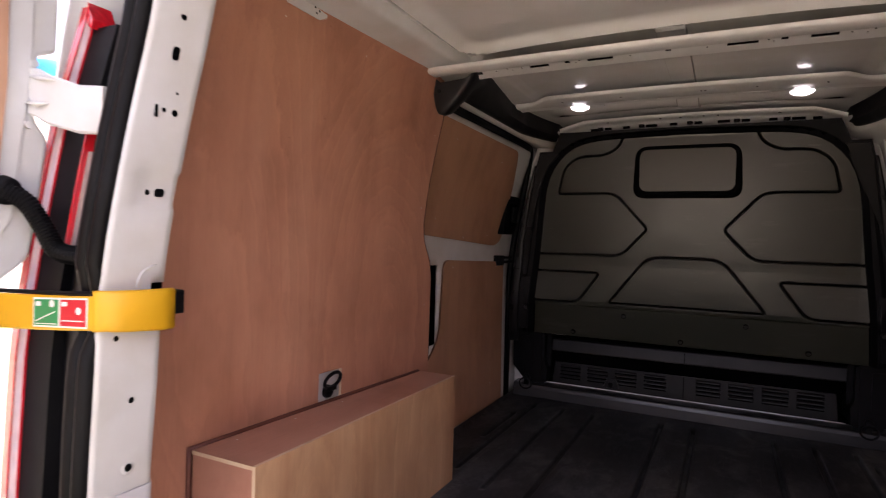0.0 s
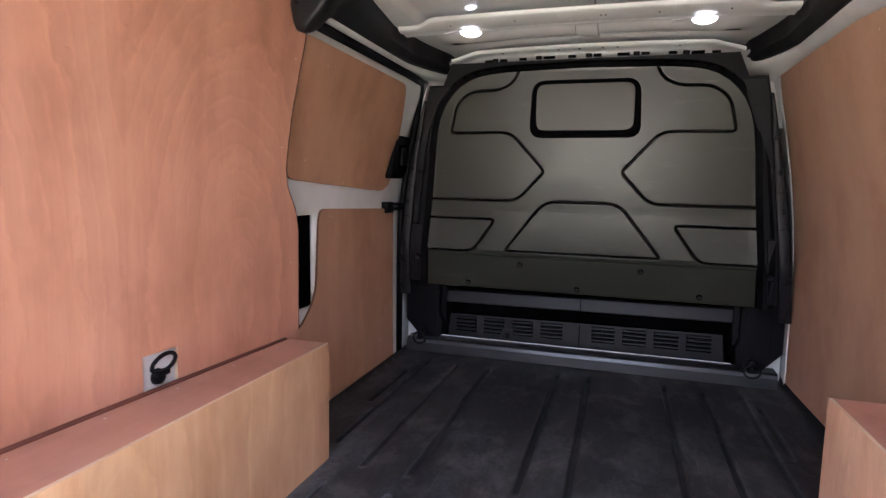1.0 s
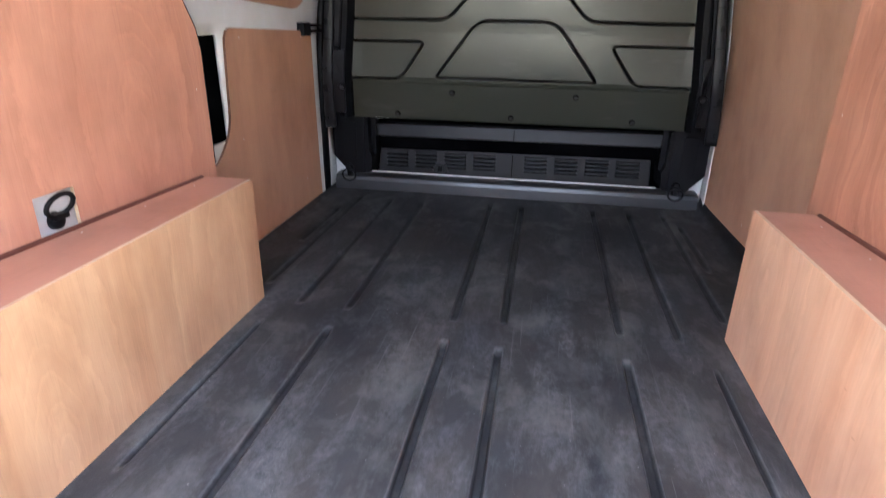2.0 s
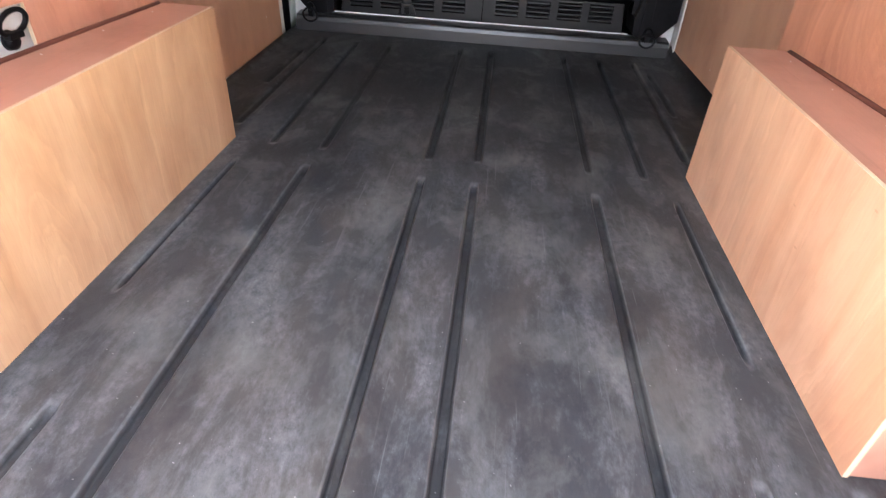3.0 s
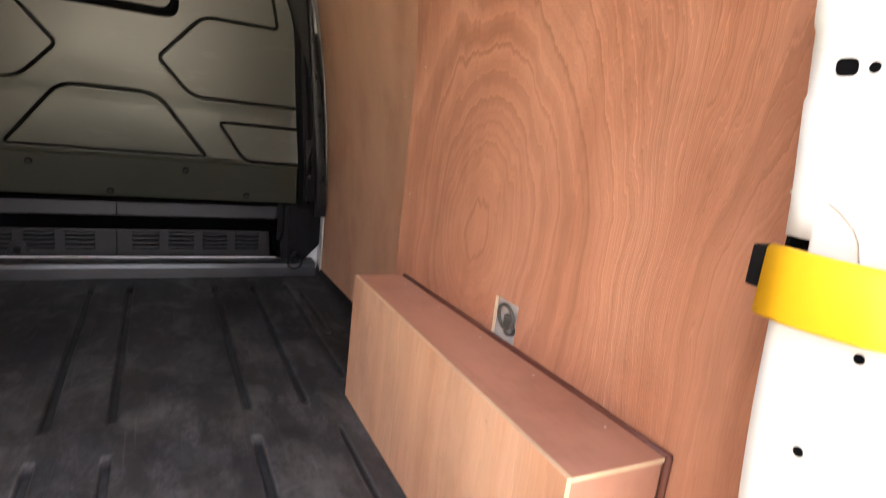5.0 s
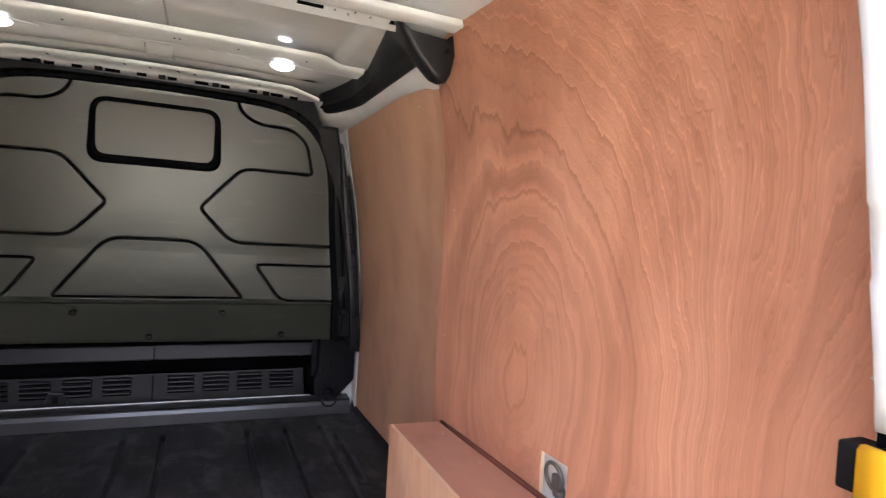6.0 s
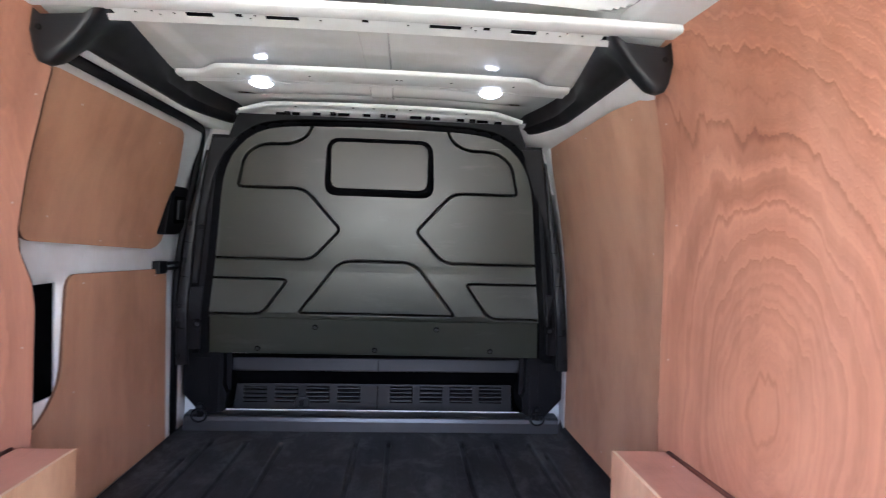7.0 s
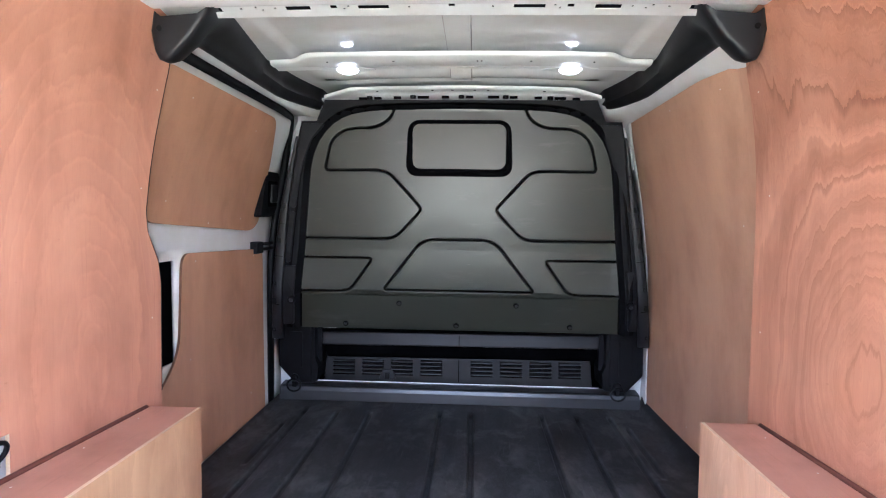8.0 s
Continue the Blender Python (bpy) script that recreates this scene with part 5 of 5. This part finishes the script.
# latch and stop at the leading edge
latch = part("latch", plate([(-0.936, p[0], p[1]) for p in rounded([(2.475, 1.120), (2.652, 1.124), (2.640, 0.969), (2.556, 0.910), (2.400, 0.908)], [0.015, 0.02, 0.05, 0.03, 0.02], 4)], (0.049, 0, 0), 0.006), BLACK, door)
# flat blacker plate, the shade of the handle well in its colour
part("handle_well", plate([(-0.8868, p[0], p[1]) for p in rounded([(2.492, 1.075), (2.618, 1.081), (2.608, 0.962), (2.484, 0.955)], 0.014, 4)], (-0.003, 0, 0), 0.001), DEEP, latch)
part("handle", plate([(-0.8866, p[0], p[1]) for p in rounded([(2.520, 1.060), (2.600, 1.064), (2.592, 0.978), (2.512, 0.974)], 0.012, 4)], (0.010, 0, 0), 0.004), TRIM, latch)
stop = part("door_stop", box(-0.950, -0.912, 2.422, 2.500, 0.740, 0.794, 0.006), BLACK, door)
for z in (0.752, 0.776):
    part("pin", box(-0.928, -0.905, 2.498, 2.640, z, z + 0.013, 0.003), BLACK, stop)

frame_path = rounded([(-0.788, 1.43, 1.377), (-0.788, 2.40, 1.380), (-0.812, 2.590, 1.385), (-0.830, 2.625, 1.320), (-0.859, 2.625, 1.137), (-0.897, 2.620, 0.932), (-0.922, 2.618, 0.711), (-0.922, 2.618, -0.01)],
                     [0, 0.10, 0.07, 0.05, 0.1, 0.1, 0.1, 0], 6, False)
tagged(part("door_seal", tube(frame_path, 0.017, 10), RUBBER, smooth=True), "black rubber seal round the sliding door opening", "door seal", kind="structure")
PILLAR = [(0.0, 0.908), (0.57, 0.908), (0.76, 0.910), (0.88, 0.895), (1.07, 0.862), (1.28, 0.809), (1.42, 0.765)]
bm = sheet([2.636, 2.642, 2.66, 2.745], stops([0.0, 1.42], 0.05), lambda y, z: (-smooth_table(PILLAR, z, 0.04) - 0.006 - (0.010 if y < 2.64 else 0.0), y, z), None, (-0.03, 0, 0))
tagged(part("door_pillar", bm, [WHITE_LIFTED, WHITE_LIFTED], smooth=True), "white painted pillar between sliding door and bulkhead", "pillar", kind="structure")

# ---- rear door posts ----
JAMB = [(0.0, 0.740), (0.385, 0.733), (0.463, 0.719), (0.585, 0.700), (0.79, 0.697), (0.92, 0.680), (1.10, 0.664), (1.27, 0.625), (1.40, 0.575)]
JY_LEFT = [(0.0, 0.112), (0.4, 0.106), (0.5, 0.096), (0.6, 0.092), (0.7, 0.094), (0.8, 0.098), (0.9, 0.103), (1.0, 0.114), (1.1, 0.127), (1.2, 0.133), (1.4, 0.125)]
JY = [(0.0, 0.10), (0.6, 0.102), (0.87, 0.114), (1.2, 0.13), (1.4, 0.14)]


def jamb_x(z):
    return smooth_table(JAMB, z, 0.05)


def lean(z):
    """How far forward the body's rear edge lies at the lamp."""
    return smooth_table([(0.0, 0.088), (0.15, 0.090), (0.4, 0.094), (0.66, 0.104), (0.8, 0.122), (0.945, 0.144), (1.05, 0.162), (1.17, 0.188), (1.30, 0.221)], z, 0.04)


def rear_post(side):
    th = thing("rear_door_post", (side * 0.72, 0.16, 0.0), "white painted steel rear door post with pressed holes", "door post", "rear door posts", kind="structure")
    ybase = lambda z: smooth_table(JY_LEFT if side < 0 else JY, z, 0.05)
    us = [-0.016, -0.012, -0.006, 0.0, 0.012, 0.03, 0.085, 0.100, 0.112, 0.122, 0.126]
    us = sorted(set(us) | {0.040, 0.068, 0.088})

    def at(u, z):
        y = ybase(z) + u
        x = jamb_x(z)
        if u < 0.0 and side < 0:
            x += -u * 1.2
            y = ybase(z)
        elif u < 0.0:
            x += 0.016 - math.sqrt(max(0.0, 0.016 ** 2 - u * u))
            y = ybase(z) + u * 0.8
        if u > 0.112:
            x += (u - 0.112) * 1.6
        if u > 0.03 and 0.895 < z < 0.965:
            x += 0.006
        return (side * x, y, z)

    marks = [-0.02, 0.40, 0.416, 0.735, 0.772, 0.800, 0.895, 0.905, 0.955, 0.965, 1.40]
    bm = sheet(us, stops(marks, 0.035), at, lambda u, z: u > 0.088 and 0.735 < z < 0.772, (side * 0.0025, 0, 0))
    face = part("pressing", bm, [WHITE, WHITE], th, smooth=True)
    bead = rounded([at(0.124, 0.803), at(0.092, 0.803), at(0.068, 0.792), at(0.061, 0.765)] if side < 0 else [at(0.124, 0.812), at(0.072, 0.810), at(0.046, 0.788), at(0.040, 0.758)], 0.03, 6, False)
    part("bead", tube([Vector(p) - Vector((side * 0.0002, 0, 0)) for p in bead], 0.0026, 8), WHITE, th, smooth=True)
    # near-black plate in the notch, in place of the void's shade
    part("recess", plate([(side * (jamb_x(0.75) + dx), ybase(0.75) + 0.110, z) for dx, z in ((0.004, 0.728), (0.060, 0.728), (0.060, 0.780), (0.004, 0.780))], (0, 0.004, 0)), DARKSHAFT, th, "near-black plate for the shade behind the strap bracket")
    # overlap of the lower pressing
    bm = sheet(us, stops([-0.02, 0.412], 0.04), lambda u, z: tuple(Vector(at(u, z)) + Vector((-side * 0.004, 0, 0))), None, (side * 0.003, 0, 0))
    part("lower_pressing", bm, [WHITE, WHITE], th, smooth=True)
    # post holes are flat near-black shapes, the dark inside put into the colour
    for u, z, r in ((0.032, 0.684, 0.0048), (0.065, 0.576, 0.0052), (0.067, 0.456, 0.0070), (0.059, 0.924, 0.0048), (0.074, 1.094, 0.0026), (0.060, 0.380, 0.0090), (0.034, 0.400, 0.0038), (0.077, 1.061, 0.0062), (0.056, 1.062, 0.0042), (0.057, 1.216, 0.0060)):
        if side > 0 and z < 0.7:
            u, z = u - 0.005, z - 0.002
        x, y, zz = at(u, z)
        lift = 0.0042 if z < 0.41 else 0.0002
        if r > 0.0065 and z < 0.9:
            collar = part("collar", disc((x - side * lift, y, z), (-side, 0, 0), r * 1.8, 0.0012, 18), WHITE, th, smooth=True)
        part("hole", disc((x - side * (lift + (0.0012 if r > 0.0065 and z < 0.9 else 0)), y, z), (-side, 0, 0), r, 0.0006, 14), DARKSHAFT, th)
    for u0, u1, z0, z1 in ((0.0715, 0.0905, 0.9175, 0.9320), (0.0485, 0.0620, 1.1450, 1.1670)):
        ring = rounded([(u0, z0), (u1, z0), (u1, z1), (u0, z1)], 0.0062, 4)
        part("hole", plate([Vector(at(p[0], p[1])) - Vector((side * 0.0004, 0, 0)) for p in ring], (-side * 0.0006, 0, 0)), DARKSHAFT, th)
    x, y, zz = at(0.042, 1.061)
    part("hole", box(x - 0.001, x + 0.001, y - 0.003, y + 0.003, 1.048, 1.074), DARKSHAFT, th)
    # side of the post towards the lining, and the shell behind it
    bm = sheet([0.0, 1.0], stops([-0.02, 1.40], 0.07), lambda u, z: (side * (jamb_x(z) + 0.024 + u * 0.20), ybase(z) + 0.125 + 0.0 * u, z), None, (0, -0.004, 0))
    part("return", bm, [WHITE, WHITE], th)
    # rubber seal, two lips
    for dx, dy, r in (((0.026, 0.002, 0.0135), (0.052, 0.008, 0.0125)) if side > 0 else ((0.014, -0.004, 0.0135), (0.045, 0.000, 0.0150))):
        part("door_rubber", tube([(side * (jamb_x(z) + dx), ybase(z) + dy + 0.018 * math.exp(-((z - 0.728) / 0.055) ** 4), z) for z in spread(-0.02, 1.40, 48)], r, 10), RUBBER, th, "black rubber door seal", True)
    # dark outer flank as far as the lamp
    def flank(u, z):
        x0, y0 = jamb_x(z) + 0.050, ybase(z) + 0.006
        return (side * (x0 + u * (0.950 - x0)), y0 + u * (lean(z) + 0.075 - y0), z)
    bm = sheet([0.0, 0.4, 1.0], stops([-0.02, 1.40], 0.07), flank, None, (0, 0.004, 0))
    part("outer_flank", bm, [BLACK, BLACK], th)
    return th


rear_post(-1)
rear_post(1).location.x += 0.012
bm = sheet(stops([-0.60, 0.60], 0.1), [0.06, 0.10, 0.20, 0.28], lambda x, y: (x, y, 1.405 + 0.02 * (1 - (x / 0.6) ** 2) + (0.03 if y > 0.25 else 0)), None, (0, 0, 0.03))
tagged(part("rear_header", bm, [WHITE, WHITE], smooth=True), "white painted steel header over the rear doors", "header", kind="structure")


# ---- yellow door check straps ----
def ribbon(path, low, high, thick):
    """A flat upright band along a plan path of (x, y)."""
    bm = bmesh.new()
    P = [Vector((p[0], p[1], 0)) for p in path]
    rows = []
    for i, p in enumerate(P):
        way = (P[min(i + 1, len(P) - 1)] - P[max(i - 1, 0)]).normalized()
        n = Vector((-way.y, way.x, 0)) * thick / 2
        lo, hi = low(i / (len(P) - 1)), high(i / (len(P) - 1))
        e = min(0.004, thick * 0.4)
        rows.append([bm.verts.new(q) for q in (p + n + Vector((0, 0, lo + e)), p + n + Vector((0, 0, hi - e)), p + n * 0.4 + Vector((0, 0, hi)), p - n * 0.4 + Vector((0, 0, hi)),
                                               p - n + Vector((0, 0, hi - e)), p - n + Vector((0, 0, lo + e)), p - n * 0.4 + Vector((0, 0, lo)), p + n * 0.4 + Vector((0, 0, lo)))])
    for a, b in zip(rows, rows[1:]):
        for k in range(8):
            bm.faces.new((a[k], a[(k + 1) % 8], b[(k + 1) % 8], b[k]))
    bm.faces.new(rows[0]); bm.faces.new(rows[-1][::-1])
    return bm


def strap_y(x):
    return table([(0.70, 0.089), (0.85, 0.075), (1.03, 0.063)], x)


def check_strap(side, sticker):
    th = thing("door_check_strap", (side * 0.68, 0.16, 0.69), "yellow plastic door check strap fixed to the rear door post", "door check", "door check straps")
    plan = rounded([(side * 0.668, 0.205 if side < 0 else 0.218), (side * 0.665, 0.165), (side * 0.674, 0.114), (side * 0.697, 0.086)], [0, 0.03, 0.03, 0], 5, False)
    part("sleeve", ribbon([(p[0], p[1]) for p in plan], lambda t: 0.694 + 0.006 * t, lambda t: 0.764, 0.014), YELLOW, th, smooth=True)
    part("bracket", box(*sorted((side * 0.680, side * 0.712)), 0.205, 0.240 if side < 0 else 0.246, 0.716, 0.758, 0.003), RUBBER, th, "black steel bracket")
    run = [(side * x, strap_y(x)) for x in (0.694, 0.76, 0.85, 0.95, 1.03)]
    strap = part("strap", ribbon(run, lambda t: 0.702 - 0.022 * t, lambda t: 0.755 - 0.012 * t, 0.006), YELLOW, th)
    part("upper_edge", ribbon(run, lambda t: 0.7555 - 0.012 * t, lambda t: 0.7625 - 0.012 * t, 0.006), RUBBER, th)
    if sticker:
        def mark(name, x0, x1, z0, z1, off, material, label="", slope=0.0):
            k = lambda x, z: z - 0.016 * (abs(x) - 0.71) / 0.32
            q = [(x, strap_y(abs(x)) - 0.0036 - off, k(x, z) + (slope if i in (1, 2) else 0.0)) for i, (x, z) in enumerate(((x0, z0), (x1, z0), (x1, z1), (x0, z1)))]
            return part(name, plate(q, (0, 0.0004, 0)), material, strap, label)
        mark("sticker", -0.832, -0.708, 0.7035, 0.7515, 0.0004, WHITEPRINT, "white bordered pictogram sticker")
        mark("green_field", -0.829, -0.773, 0.7065, 0.7485, 0.0009, GREEN)
        mark("red_field", -0.768, -0.711, 0.7065, 0.7485, 0.0009, REDPRINT)
        for x in (-0.819, -0.759):
            mark("bar", x - 0.006, x + 0.006, 0.738, 0.745, 0.0014, WHITEPRINT)
        mark("bar", -0.825, -0.780, 0.712, 0.714, 0.0014, WHITEPRINT, "", 0.016)
        mark("bar", -0.825, -0.776, 0.7085, 0.7100, 0.0014, WHITEPRINT)
        mark("bar", -0.764, -0.716, 0.714, 0.716, 0.0014, WHITEPRINT)
        for x, z in ((-0.787, 0.738), (-0.727, 0.730)):
            part("dot", disc((x, strap_y(-x) - 0.0050, z), (0.1, -1, 0), 0.006, 0.0005, 14), WHITEPRINT, strap)
    return th


check_strap(-1, True)
check_strap(1, False).location.x += 0.020

# ---- tail lamp, open rear door, hinge, conduit ----
lamp = thing("tail_lamp", (-0.95, 0.12, 0.20), "tall red tail lamp with a pale inner strip", "tail lamp")


for name, x0, x1, y_in, y_out, mat, z0, z1 in (("red_lens", -0.960, -0.940, 0.0, 0.003, RED, 0.15, 1.29), ("clear_lens", -0.960, -0.940, 0.003, 0.015, CLEAR, 0.15, 1.28), ("outer_lens", -0.960, -0.939, 0.015, 0.019, RED, 0.15, 1.28),
                                               ("housing", -0.960, -0.868, 0.019, 0.07, BLACK, 0.15, 1.25), ("inner_lens", -0.868, -0.863, 0.013, 0.07, RED, 0.83, 1.035), ("inner_strip", -0.863, -0.850, 0.022, 0.07, SMOKED, 0.83, 1.00)):
    bm = bmesh.new()
    rows = []
    for z in stops([z0, z1], 0.06):
        rows.append([bm.verts.new(p) for p in ((x0, lean(z) + y_in, z), (x1, lean(z) + y_in, z), (x1, lean(z) + y_out, z), (x0, lean(z) + y_out, z))])
    for p, q in zip(rows, rows[1:]):
        for k in range(4):
            bm.faces.new((p[k], p[(k + 1) % 4], q[(k + 1) % 4], q[k]))
    bm.faces.new(rows[0]); bm.faces.new(rows[-1][::-1])
    part(name, bm, mat, lamp)
part("lens_top", plate([(-0.951, lean(1.28), 1.26), (-0.928, lean(1.26) + 0.004, 1.245), (-0.922, lean(1.27), 1.262), (-0.949, lean(1.30), 1.302)], (0, 0.05, 0), 0.003), RED, lamp)

def rear_door(name, side):
    rdoor = thing(name, (side * 1.0, -0.3, 0.0), "open white rear door with plywood lining", "rear door", kind="structure")
    outline = rounded([(0.150, 1.36), (0.160, 1.28), (0.158, 1.180), (0.126, 1.168), (0.124, 1.05), (0.146, 1.02), (0.128, 0.862), (0.118, 0.800), (0.080, 0.772), (0.050, 0.735), (0.044, 0.40), (0.030, -0.20), (-0.66, -0.20), (-0.66, 1.36)],
                      [0.01, 0.03, 0.008, 0.01, 0.01, 0.01, 0.03, 0.03, 0.02, 0.02, 0.03, 0.03, 0.05, 0.05], 4)
    part("shell", plate([(side * 1.045, p[0], p[1]) for p in outline], (-side * 0.110, 0, 0), 0.006), WHITE, rdoor)
    raised = rounded([(0.118, 1.30), (0.116, 1.16), (0.098, 0.98), (0.088, 0.86), (0.02, 0.80), (-0.60, 0.80), (-0.60, 1.32)], [0.02, 0.03, 0.04, 0.03, 0.03, 0.02, 0.02], 4)
    part("inner_pressing", plate([(side * 0.936, p[0], p[1]) for p in raised], (-side * 0.006, 0, 0), 0.003), WHITE, rdoor)
    part("lining", plate([(side * 0.930, y, z) for y, z in ((-0.62, 0.02), (0.035, 0.02), (0.040, 0.78), (0.062, 0.95), (0.072, 1.10), (0.072, 1.30), (-0.62, 1.30))], (-side * 0.009, 0, 0), 0.001), PLY_F, rdoor, "brown plywood sheet")
    return rdoor


rdoor = rear_door("door_2", -1)
rear_door("door_3", 1)
for y, z in ((0.118, 1.150), (0.115, 1.135), (0.113, 1.082), (0.110, 1.040)):
    part("bolt", disc((-0.934, y, z), (1, 0, 0), 0.007, 0.006, 10), WHITE, rdoor)
arc = rounded([(-0.934, 0.116), (-0.905, 0.122), (-0.860, 0.138), (-0.795, 0.160)], [0, 0.03, 0.05, 0], 6, False)
hinge = part("hinge_arm", ribbon([(p[0], p[1]) for p in arc], lambda t: 1.058 - 0.034 * t ** 0.8, lambda t: 1.142 - 0.034 * t, 0.012), WHITE, rdoor, "white painted steel hinge arm", True, crease=0.6)
part("rib", tube([(-0.925, 0.108, 1.124), (-0.90, 0.114, 1.120), (-0.875, 0.122, 1.116)], [0.002, 0.005, 0.001], 8), WHITE, hinge, smooth=True)
part("rib", tube([(-0.928, 0.105, 1.078), (-0.905, 0.110, 1.075), (-0.885, 0.118, 1.076)], [0.002, 0.005, 0.001], 8), WHITE, hinge, smooth=True)

cable = thing("door_cable", (-0.88, 0.08, 0.80), "black corrugated cable conduit between door and post", "cable conduit")
way = rounded([(-0.928, 0.070, 0.925), (-0.903, 0.096, 0.905), (-0.876, 0.111, 0.858), (-0.852, 0.116, 0.820), (-0.815, 0.128, 0.812), (-0.775, 0.140, 0.815)], [0, 0.03, 0.04, 0.04, 0.03, 0], 10, False)
fine, rr, left = [], [], 0.0
for p, q in zip(way, way[1:]):
    d = (q - p).length
    while left < d:
        fine.append(p.lerp(q, left / d))
        rr.append(0.0170 if len(fine) % 2 else 0.0140)
        left += 0.0032
    left -= d
part("conduit", tube(fine, rr, 12), RUBBER, cable, smooth=False)
part("grommet", disc((-0.934, 0.074, 0.922), (0.9, 0.3, -0.2), 0.026, 0.016, 16), RUBBER, cable, smooth=True)

# ---- beyond the doors ----
tagged(part("yard_wall", box(-9.3, -9.0, -12, 14, -0.56, 2.2, 0.02), RENDERED), "pale rendered yard wall", "wall", kind="structure")
# unseen dark wall, added to block low sky and darken the bulkhead's reflection
tagged(part("yard_wall", box(-9.0, 14, -6.3, -6.0, -0.56, 1.6, 0.02), UNSEEN_WALL), "unseen dark wall added behind the van to block low sky", "wall", kind="structure")
# a blue shape of unknown kind, on a pale block added beneath it
tagged(part("pale_block", box(-2.95, -2.45, 0.80, 1.42, -0.56, 1.52, 0.012), RENDERED), "pale block added under the blue shape", "pier", kind="structure")
drum = thing("blue_shape", (-2.66, 1.10, 1.52), "blue rounded shape of unknown kind on an added pale block", "drum")
part("body", tube([(-2.66, 1.10, z) for z in (1.52, 1.53, 1.57, 1.59, 1.615, 1.632, 1.638)], [0.105, 0.115, 0.12, 0.118, 0.10, 0.055, 0.01], 20), BLUE, drum, smooth=True)

# the shaded gap beside the left lining, put in as a black bead
edging = [(-(panel_x(left_front_edge(z), z) + 0.004), left_front_edge(z) + 0.004, z) for z in spread(0.40, 1.36, 40)]
tagged(part("gap_shade", tube(edging, 0.0036, 6), RUBBER, smooth=True), "black bead for the shade in the gap along the cut plywood", "edging", kind="structure")
